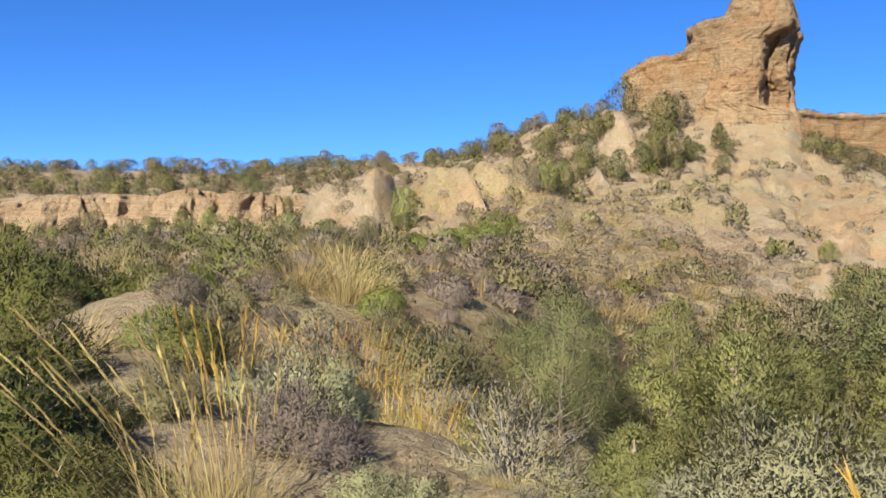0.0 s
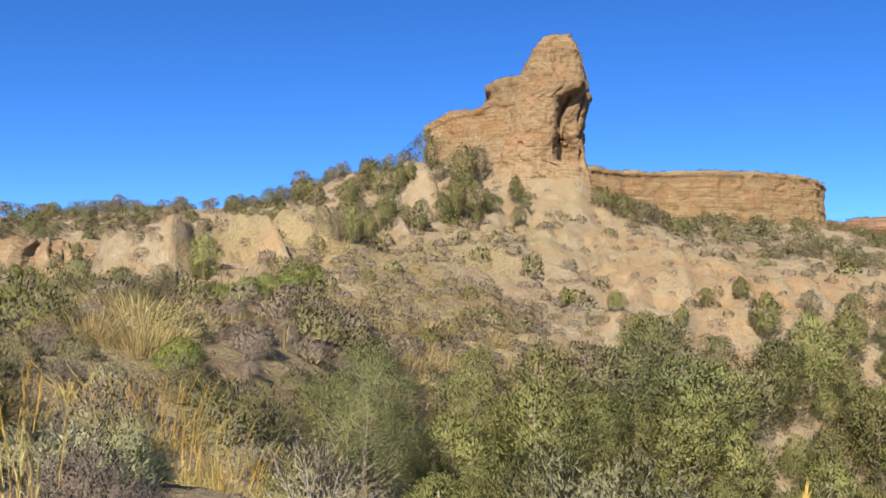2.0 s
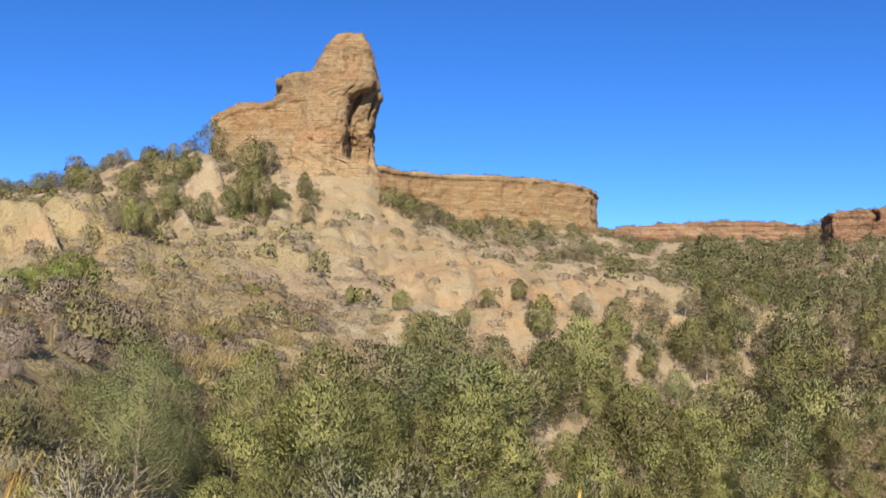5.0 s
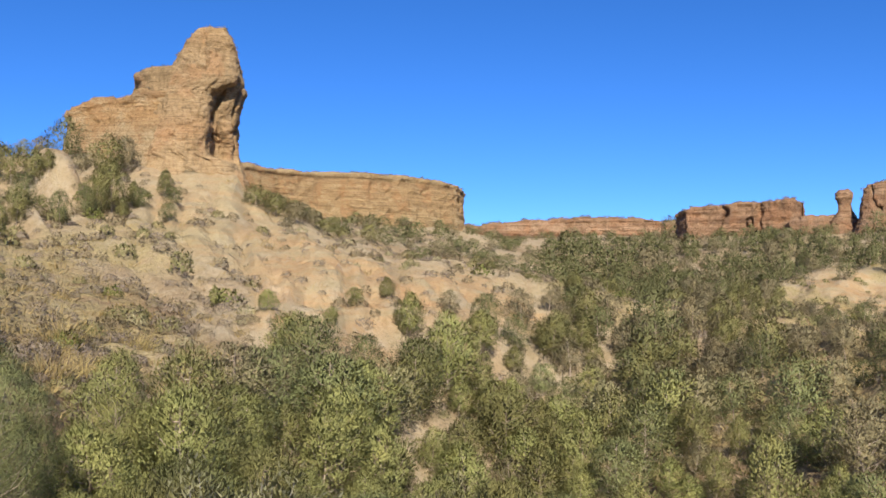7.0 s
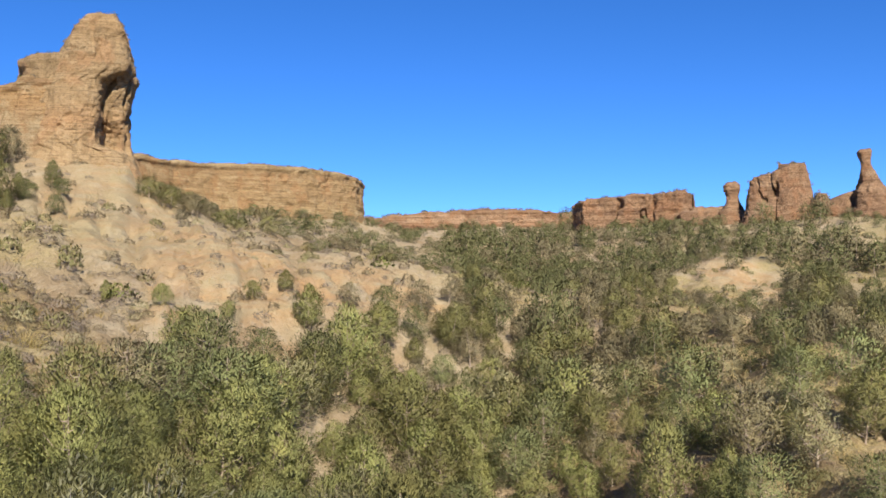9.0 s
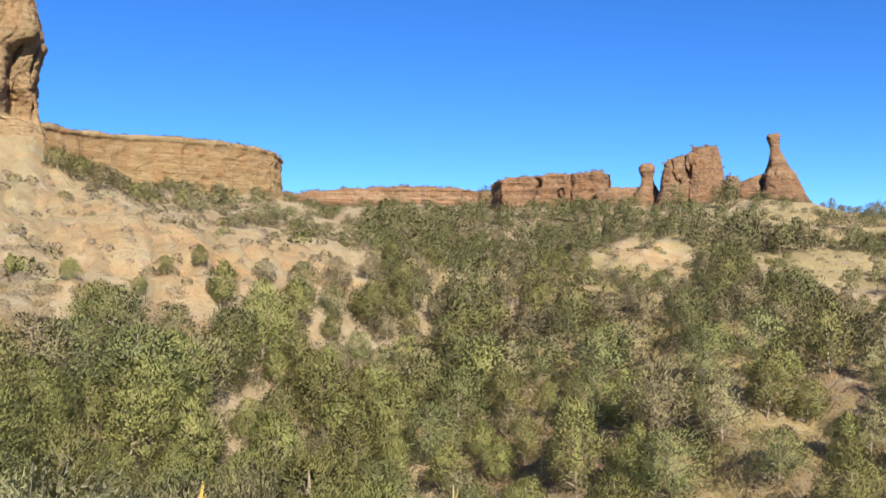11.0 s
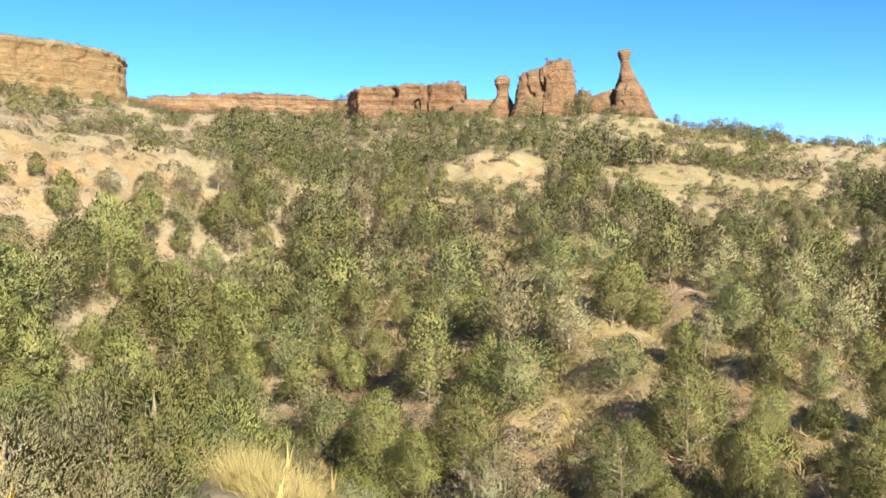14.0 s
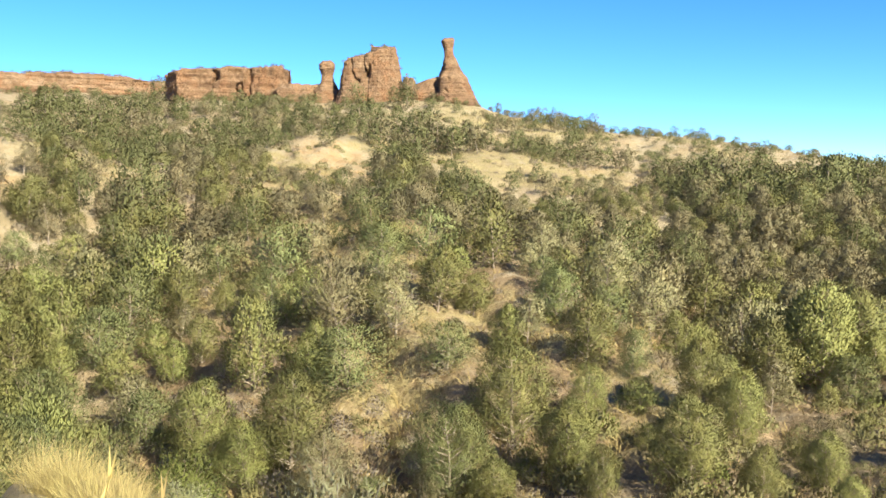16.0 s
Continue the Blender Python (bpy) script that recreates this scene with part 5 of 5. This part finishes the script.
def shrubs(src, label, category, group, parts, rows, facing=None):
    first = None
    for i, (az, d, size, tall) in enumerate(rows):
        m = at(az, d, 0.03, size, 1.7 * i + az if facing is None else facing + 0.3 * math.sin(i * 2.1), tall)
        if first is None:
            first = make_plant(category.replace(" ", "_"), src, label, category, group, parts)
            first.matrix_basis = m
        else:
            plant_copy(first, m)


SAGE_NEAR = shrub_parts(101, SAGE, 7500, 0.042, 0.0058, 0.85, 90)
GREY_NEAR = shrub_parts(102, HEATH, 6500, 0.048, 0.0048, 0.85, 120)
TAN_NEAR = shrub_parts(103, leaf_material("dry_shrub_leaves", (0.25, 0.21, 0.12), (0.43, 0.37, 0.22), (0.36, 0.32, 0.15), 0.8, 0.25), 4600, 0.042, 0.0038, 0.85, 110)
GREEN_NEAR = shrub_parts(104, SHADED_BROOM, 7000, 0.055, 0.0065, 0.95, 80, 0.35, BARK)
YELLOW_NEAR = shrub_parts(105, leaf_material("olive_shrub_leaves", (0.138, 0.123, 0.052), (0.237, 0.214, 0.095), (0.237, 0.195, 0.085), 0.7, 0.2), 5200, 0.055, 0.0055, 0.95, 80)

# foreground ledge
shrubs(GREY_NEAR, "dense grey leafless-looking shrub on the stony ledge", "grey shrub", "ledge shrubs", SHRUB_PARTS, [(-8.6, 8.0, 1.1, 1.0), (-6.6, 7.6, 0.75, 0.95), (-10.6, 19, 1.0, 0.7), (-9.8, 16.5, 0.9, 0.8), (-11.5, 23, 1.5, 0.7), (-8.2, 24, 1.3, 0.6)])
shrubs(TAN_NEAR, "dry tan and grey rounded shrub on the stony ledge", "dry shrub", "ledge shrubs", SHRUB_PARTS, [(4.3, 8.2, 1.45, 1.0), (6.3, 8.0, 1.0, 0.8), (2.6, 7.4, 0.4, 0.8), (8.0, 6.9, 0.5, 0.7), (5.0, 6.8, 0.45, 0.5), (0.8, 14.5, 0.9, 0.8)])
shrubs(SAGE_NEAR, "pale sage-green shrub with fine leaves on the ledge", "sage shrub", "ledge shrubs", SHRUB_PARTS,
       [(-7.6, 9.2, 1.15, 1.15), (-4.4, 6.6, 0.6, 0.7), (-2.8, 6.3, 0.45, 0.7), (-5.4, 9.6, 0.7, 1.0), (18.6, 6.2, 1.3, 0.95), (21.2, 6.4, 1.4, 0.95), (24.0, 6.6, 1.2, 1.0), (15.8, 6.2, 1.0, 0.8), (-1.0, 6.0, 0.7, 0.8), (-3.6, 5.9, 0.6, 0.8), (-11.4, 10.5, 0.8, 1.0),
        (47.6, 5.4, 0.7, 1.1), (51.4, 5.3, 0.62, 1.3), (54.2, 5.4, 0.8, 1.35), (57.0, 5.2, 0.6, 1.1), (27.5, 6.8, 0.7, 0.9), (30, 6.4, 0.7, 0.75), (35.4, 8.6, 0.7, 0.9), (37.2, 9.4, 0.55, 0.8), (40.2, 7.4, 0.35, 0.7), (44.8, 8.6, 0.5, 0.8), (46.4, 9.6, 0.6, 0.9), (33.6, 8.0, 0.8, 1.0)])
shrubs(GREEN_NEAR, "dense dark green rounded shrub, leaves darkened further for shade", "green shrub", "green shrubs", SHRUB_PARTS,
       [(-22.5, 8.2, 1.4, 0.8), (-19.0, 6.6, 0.9, 0.75), (-22.4, 6.0, 1.1, 0.75), (-20.2, 9.2, 0.9, 0.75), (-26, 7.6, 1.6, 0.9), (-24.5, 17.5, 2.8, 0.85), (-22.0, 19, 2.3, 0.85), (-18.4, 19.6, 2.1, 0.62), (-16.6, 20.4, 1.8, 0.6), (-27.5, 19, 3.2, 0.9), (-14.6, 12.5, 1.2, 0.8), (8.6, 12.5, 1.5, 1.0), (-23, 11.5, 1.7, 0.7), (36.4, 11.0, 0.9, 0.9), (34.6, 10.4, 1.1, 1.0), (46.2, 12.6, 1.0, 1.0)])
shrubs(YELLOW_NEAR, "olive-brown broom-like shrub behind the ledge", "olive shrub", "olive shrubs", SHRUB_PARTS,
       [(-0.8, 15, 1.7, 0.9), (1.2, 16, 1.6, 0.95), (-3.0, 17.5, 1.3, 0.8), (3.2, 14.5, 1.4, 0.9), (-13, 14, 1.2, 0.9), (-15.5, 9.6, 1.0, 0.85), (-12.8, 26, 1.8, 0.7), (-5.6, 27, 1.8, 0.8), (-8.4, 33, 2.2, 0.8), (-13, 34, 2.4, 0.7), (-17, 36, 2.4, 0.8), (4.2, 21, 1.5, 0.8)])

STIPA = tussock_parts(201, 130, 0.7, 0.9, 0.0020, STRAW, 7, 1.28, PLUME, slant=0.28, plume=1.1, fan=0.34)
REED = tussock_parts(202, 120, 0.5, 1.0, 0.003, STRAW, 22, 0.75)
ESPARTO = tussock_parts(203, 260, 0.75, 1.0, 0.005, STRAW)
shrubs(STIPA, "tall feather-grass clump with golden stalks", "grass clump", "feather grass", GRASS_PARTS,
       [(-14.6, 6.2, 1.0, 1.0), (-12.6, 6.4, 0.95, 1.1), (-16.5, 6.0, 0.9, 0.9), (-13.4, 5.8, 0.8, 1.05), (-12.2, 13, 0.8, 1.0), (-7.2, 14, 0.8, 1.0), (-17.0, 5.6, 0.8, 0.9)], 0.25)
PLUMES = tussock_parts(204, 60, 0.6, 0.5, 0.0022, STRAW, 11, 1.2, GOLD, plume=1.7, fan=0.2)
shrubs(PLUMES, "clump of thick golden grass plumes beside the ledge", "grass plume", "golden plumes", GRASS_PARTS, [(27.4, 3.35, 0.77, 1.0), (28.6, 3.3, 0.70, 1.0), (31.2, 3.35, 0.60, 1.0)], 0.6)
TALL_PLUMES = tussock_parts(206, 40, 0.7, 0.4, 0.002, STRAW, 4, 1.3, GOLD, plume=1.1, fan=0.10)
shrubs(TALL_PLUMES, "few upright golden grass plumes on the ledge", "tall plume", "golden plumes", GRASS_PARTS, [(-12.6, 6.2, 0.95, 1.0), (-11.6, 6.3, 0.88, 1.0)], 0.3)
LEANING = tussock_parts(205, 30, 0.5, 0.4, 0.002, STRAW, 4, 1.25, PLUME, slant=-0.5, plume=1.2)
shrubs(LEANING, "few pale grass plumes leaning over the slope", "leaning plume", "golden plumes", GRASS_PARTS, [(42.4, 3.6, 0.84, 1.0), (45.6, 3.7, 0.76, 1.0)], -0.2)
shrubs(REED, "stand of straight golden grass stalks", "grass stalks", "golden stalks", GRASS_PARTS,
       [(-1.2, 11.2, 0.9, 0.95), (-0.4, 11.6, 0.9, 0.9), (-2.4, 11.8, 1.0, 1.1), (-3.3, 12.2, 1.0, 1.2), (-5.8, 13.5, 1.2, 1.1), (-6.8, 13.2, 1.1, 1.1), (-4.6, 13.8, 1.0, 1.2), (0.2, 11.4, 0.8, 0.9)])
shrubs(ESPARTO, "straw-coloured esparto grass tussock", "grass tussock", "esparto tussocks", GRASS_PARTS[:1],
       [(-6.0, 20, 1.4, 1.0), (-5.0, 21, 1.2, 0.9), (-8.4, 20.5, 1.3, 1.0), (-7.2, 26, 1.2, 1.0), (10.8, 44, 1.3, 1.0), (-17.4, 30, 1.6, 1.0), (-11.6, 30, 1.4, 0.9), *[(-3.5 + 0.36 * i + 0.8 * math.sin(i * 4.1), 6.4 + 0.7 * math.sin(i * 2.7), 0.2 + 0.07 * math.sin(i * 1.9), 0.7) for i in range(34)], *[(39.4 + 0.17 * i + 0.5 * math.sin(i * 5.1), 12.2 - 0.09 * i + 1.0 * math.sin(i * 2.3), 0.36 + 0.13 * math.sin(i * 1.7), 1.75 - 0.02 * i + 0.35 * math.sin(i * 3.3)) for i in range(28)]])


# low growth on the near slopes behind the ledge
# broom at its lit tone; the ledge shrubs use a copy darkened for shade
BRIGHT_BROOM = leaf_material("broom_leaves", (0.125, 0.148, 0.030), (0.235, 0.260, 0.058), (0.235, 0.240, 0.055), 0.65, 0.2)
MID_SHRUB = [dome_parts(151 + i, m, 2600, 0.055, 0.0075, f, 50) for i, (m, f) in enumerate(((BRIGHT_BROOM, 0.9), (YELLOW_NEAR[1].materials[0], 0.9), (HEATH, 0.75), (YELLOW_NEAR[1].materials[0], 0.75), (TAN_NEAR[1].materials[0], 0.8)))]
MID_NAMES = (("dense bright-green broom bush on the slope", "broom bush"), ("olive-brown bush on the slope", "olive bush"), ("rounded grey-purple heath shrub on reddish soil", "heath shrub"), ("low spreading olive bush on the slope", "low bush"), ("dry tan bush on the slope", "dry bush"))
MID_TUFT = tussock_parts(161, 170, 0.75, 1.0, 0.0075, STRAW)


def scatter_near():
    r = np.random.default_rng(404)
    rows, taken = [[] for _ in range(6)], []
    for _ in range(900):
        az, d = r.uniform(-28, 19), math.exp(r.uniform(math.log(12.5), math.log(46)))
        c = polar(az, d)
        if any(math.hypot(c.x - p[0], c.y - p[1]) < 0.75 for p in taken) or (az > 10 and d < 26) or (az > 4 and d < 13.5):
            continue
        if -20.5 < az < -16.5 and 15 < d < 20 or -12 < az < -9.5 and 15 < d < 19:
            continue
        red = az > -1.5 and d > 17
        if red and r.uniform() < 0.35:
            continue
        pick = r.choice(6, p=(0.03, 0.09, 0.50, 0.04, 0.12, 0.22) if red else (0.11, 0.19, 0.22, 0.05, 0.15, 0.28))
        size = r.uniform(0.5, 1.0) if red else r.uniform(0.6, 1.25)
        if pick == 5:
            size *= 0.9
        taken.append((c.x, c.y))
        rows[pick].append((az, d, size, r.uniform(0.75, 1.1)))
        if len(taken) >= 180:
            break
    return rows


NEAR_ROWS = scatter_near()
NEAR_ROWS[5] += [(-5.8, 23.5, 1.5, 1.0), (-5.0, 24.2, 1.3, 1.0), (-19.5, 28, 1.6, 1.0), (9.6, 36, 1.5, 1.1), (10.2, 36.5, 1.4, 1.0), (10.4, 44, 1.8, 1.0), (19.0, 47, 1.6, 1.0), (-7.4, 27, 1.5, 1.0), (11.6, 40, 1.4, 1.0), (14.5, 48, 1.5, 1.0), (17.2, 45, 1.4, 1.0), (-3.6, 26, 1.2, 1.0)]
NEAR_ROWS[0] += [(-2.9, 30.5, 1.0, 0.9), (-2.2, 32, 1.2, 0.9), (-1.4, 31.5, 1.1, 0.85), (-0.7, 34, 1.3, 0.9), (0.1, 36.5, 1.4, 0.9), (0.9, 38.5, 1.5, 0.9), (1.6, 42, 1.7, 0.9), (2.4, 46, 1.9, 0.95), (3.2, 48, 2.1, 0.95), (3.9, 50, 1.6, 0.9), (-1.8, 36, 1.3, 0.9), (1.2, 45, 1.6, 0.9)]
for src, (label, kind), rows in zip(MID_SHRUB, MID_NAMES, NEAR_ROWS):
    shrubs(src, label, kind, "slope bushes", SHRUB_PARTS, rows)
shrubs([MID_TUFT[0]], "arching straw-yellow grass tussock on the slope", "straw tussock", "slope tussocks", GRASS_PARTS[:1], NEAR_ROWS[5])


def joined_plants(name, label, category, sources, spots, soft=True, floor=None):
    """Many small plants as one object, one material a source."""
    chunks, slots, mats, norms = [], [], [], []
    cache = {}
    if floor is None:
        floor = height(*np.array([polar(q[1], q[2])[:2] for q in spots]).T)
    for (k, az, d, size, tall, turn), z in zip(spots, floor):
        for me in sources[k]:
            if me.name not in cache:
                cache[me.name] = mesh_arrays(me)
            v, f, nn = cache[me.name]
            m = at(az, d, 0.03, size, turn, tall, z)
            chunks.append((moved(v, m), f))
            norms.append(turned(nn, m))
            if me.materials[0] not in mats:
                mats.append(me.materials[0])
            slots.append(np.full(len(f), mats.index(me.materials[0])))
    v, f = joined(chunks)
    tagged(new(name, mesh_from(name, v, f, mats, True, np.concatenate(slots), np.concatenate(norms) if soft else None)), label, category, kind="stuff")


LOW_KINDS = ((HEATH, 95), (BROWN, 95), (TAN_NEAR[1].materials[0], 90), (YELLOW_NEAR[1].materials[0], 100), (SHADED_BROOM, 105))
FAR_SHRUB = [dome_parts(111 + i, m, int(c * 1.5), 0.10, 0.044, 0.62, 10)[1:] for i, (m, c) in enumerate(LOW_KINDS)]
FAR_SHRUB += [dome_parts(131 + i, m, int(c * 3.6), 0.075, 0.022, 0.64, 10)[1:] for i, (m, c) in enumerate(LOW_KINDS)]
FAR_SHRUB += [dome_parts(171 + i, m, c * 10, 0.055, 0.011, 0.66, 10)[1:] for i, (m, c) in enumerate(LOW_KINDS)]
FAR_TUFT = [[tussock_parts(121 + i, 11, 0.6, 1.2, 0.024, STRAW, segs=2)[0]] for i in range(2)]


def tri_only(me):
    v, f, _ = mesh_arrays(me)
    if f.shape[1] == 3:
        return me
    t = np.concatenate([f[:, :3], f[:, [0, 2, 3]]])
    return mesh_from(me.name, v, t, list(me.materials), False)


def scatter_low():
    r = np.random.default_rng(77)
    bushes, tufts = [], []
    cand = r.uniform((-30, math.log(13), 0, 0, 0, 0), (90, math.log(190), 1, 1, 1, 1), (5600, 6))
    more = r.uniform((-24, math.log(34), 0, 0, 0.1, 0), (40, math.log(150), 1, 1, 1, 1), (6000, 6))
    low = r.uniform((38, math.log(15), 0.1, 0, 0, 0), (90, math.log(96), 1, 1, 1, 1), (3600, 6))
    far = r.uniform((40, math.log(84), 0, 0, 0, 0), (87, math.log(186), 1, 1, 1, 1), (2400, 6))
    cand = np.concatenate([cand, more, low, far])
    dist = np.exp(cand[:, 1])
    px, py = dist * np.sin(np.radians(cand[:, 0])), dist * np.cos(np.radians(cand[:, 0]))
    naked, straw = bare_field(px, py), grass_field(px, py)
    for (az, _, a, b, c, e), d, bf, gf in zip(cand, dist, naked, straw):
        if d < 22 and not (az > 36 and d > 15):
            continue
        open_slope = az < 40 and 20 < d < 150
        if a < ((0.46 if d < 75 else 0.58) if open_slope else 0.42 if d > 84 else 0.4) * (1 - (0.42 if d > 84 else 0.6) * bf):
            kind = int(np.searchsorted([0.42, 0.72, 0.76, 0.94], b))
            if open_slope and kind > 2 and e < 0.65:
                kind = int(c * 1.99)
            if az > 38 and b < 0.2:
                kind = 3
            size = (0.6 + 0.85 * c**2) * (1.0 if d > 40 else 1.1) * (1.35 if kind > 2 else 1.0)
            bushes.append((kind + (10 if d < 28 else 5 if d < 60 else 0), az, d, size, 0.75 + 0.4 * e, 6.28 * e))
        elif a > 0.94 - 0.45 * gf - (0.4 if (az > 40 and d < 75) else 0.0) - (0.3 * (1 - bf) if az < 23 and d < 80 else 0.0) - (0.2 if az > 20 and d > 90 else 0.0):
            tufts.append((int(b * 1.99), az, d, 0.5 + 0.6 * c, 0.7 + 0.6 * e, 6.28 * e))
    return bushes, tufts


BUSHES, TUFTS = scatter_low()
joined_plants("low_hillside_shrubs", "low grey-purple, olive and sage shrubs dotting the slopes", "shrubs", FAR_SHRUB, BUSHES)
joined_plants("dry_hillside_grass", "dry straw-coloured grass tufts on the slopes", "dry grass", [[tri_only(m[0])] for m in FAR_TUFT], TUFTS, False)


def rim_spots(names, share, seed):
    """Places for small shrubs along the skyline of the flat-topped rocks."""
    r = random.Random(seed)
    spots, floor = [], []
    for name in names:
        root = bpy.data.objects[name]
        for ob in [root] if root.data else root.children:
            v = mesh_arrays(ob.data)[0] + np.array(root.location if root.data is None else (0, 0, 0))
            az, d = np.degrees(np.arctan2(v[:, 0], v[:, 1])), np.hypot(v[:, 0], v[:, 1])
            rise = (v[:, 2] - EYE) / d
            slot = np.floor(az / 0.09).astype(int)
            for k in np.unique(slot):
                if r.random() > share:
                    continue
                i = np.nonzero(slot == k)[0]
                i = i[np.argmax(rise[i])]
                if v[i, 2] < v[:, 2].max() - 6:
                    continue
                spots.append((r.choice((0, 1, 1, 4)), float(az[i]), float(d[i]) + 0.3, r.uniform(0.25, 0.75) * d[i] / 130, r.uniform(0.7, 1.1), r.uniform(0, 6.28)))
                floor.append(v[i, 2] - 0.05)
    return spots, floor


RIM, RIM_FLOOR = rim_spots(("rock_tower", "mesa_cliff", "far_cliff", "flat_butte", "fluted_crag"), 0.42, 5)
joined_plants("rim_shrubs", "small dark shrubs along the rims of the cliffs", "shrubs", FAR_SHRUB, RIM, True, RIM_FLOOR)


def stones(name, label, n, area, size, seed):
    """Scattered broken stones, half sunk."""
    r = np.random.default_rng(seed)
    az = r.uniform(area[0], area[1], n)
    d = np.exp(r.uniform(math.log(area[2]), math.log(area[3]), n))
    x, y = d * np.sin(np.radians(az)), d * np.cos(np.radians(az))
    z = height(x, y)
    s = size * r.uniform(0.35, 1.0, n) ** 2
    v = ICO[None] * r.uniform(0.6, 1.25, (n, 12, 1)) * (s[:, None] * r.uniform(0.6, 1.3, (n, 3)))[:, None] * np.array([1, 1, 0.6])
    v = v + np.stack([x, y, z], 1)[:, None]
    f = ICO_TRI[None] + (np.arange(n) * 12)[:, None, None]
    tagged(new(name, mesh_from(name, v.reshape(-1, 3), f.reshape(-1, 3), [ROCK_SIDE], False)), label, "stones", kind="stuff")


stones("ledge_gravel", "angular tan gravel on the ledge", 2600, (-12, 12, 5.5, 12), 0.035, 5)
stones("slope_stones", "pale loose stones on the slopes", 2600, (-25, 86, 20, 120), 0.16, 6)


def rim_grass(name, label, rims):
    """Dry grass and dwarf shrubs along the flat tops of the cliffs."""
    r = np.random.default_rng(91)
    spots = []
    for plan, n in rims:
        az, d, z = (np.array(v, float) for v in zip(*plan))
        s = np.concatenate([[0], np.cumsum(np.hypot(np.diff(np.radians(az)) * d[:-1], np.diff(d)))])
        for q, back, k in zip(r.uniform(0, s[-1], n), r.uniform(0.1, 2.2, n), r.uniform(0, 1, n)):
            spots.append((int(k > 0.93) + 2 * int(k > 0.965), np.interp(q, s, az), np.interp(q, s, d) + back, r.uniform(0.3, 0.65), 0.8, q, np.interp(q, s, z) + EYE + 0.15))
    chunks, mats, slots = [], [], []
    sources = [tri_only(FAR_TUFT[0][0]), FAR_SHRUB[0][0], FAR_SHRUB[4][0], FAR_SHRUB[3][0]]
    for k, az, d, size, tall, turn, z in spots:
        me = sources[k]
        v, f, _ = mesh_arrays(me)
        chunks.append((moved(v, at(az, d, 0.03, size, turn, tall, z)), f))
        if me.materials[0] not in mats:
            mats.append(me.materials[0])
        slots.append(np.full(len(f), mats.index(me.materials[0])))
    v, f = joined(chunks)
    tagged(new(name, mesh_from(name, v, f, mats, False, np.concatenate(slots))), label, "dry grass", kind="stuff")


rim_grass("rim_grass", "pale dry grass and dwarf shrubs along the cliff rims", [
    ([(20.5, 144, 21.2), (22, 146, 21.3), (24.5, 150, 21.5), (27.4, 151, 21.7), (30, 155, 21.7), (31.8, 159, 21.5), (32.6, 162, 21.3)], 260),
    ([(34.6, 236, 21.4), (37, 240, 22.8), (39.3, 240, 23.6), (42, 240, 23.4), (45, 242, 22.2)], 160),
    ([(46.0, 204, 21.2), (49.8, 204, 22.2), (51.7, 203, 22.4)], 60),
    ([(10.9, 101.4, 20.1), (12.4, 100.9, 20.8), (14.4, 100.5, 21.9)], 26),
    ([(14.6, 100.9, 24.1), (15.6, 100.3, 24.6)], 14),
    ([(17.7, 99.4, 28.85), (18.9, 99.4, 28.85)], 22)])
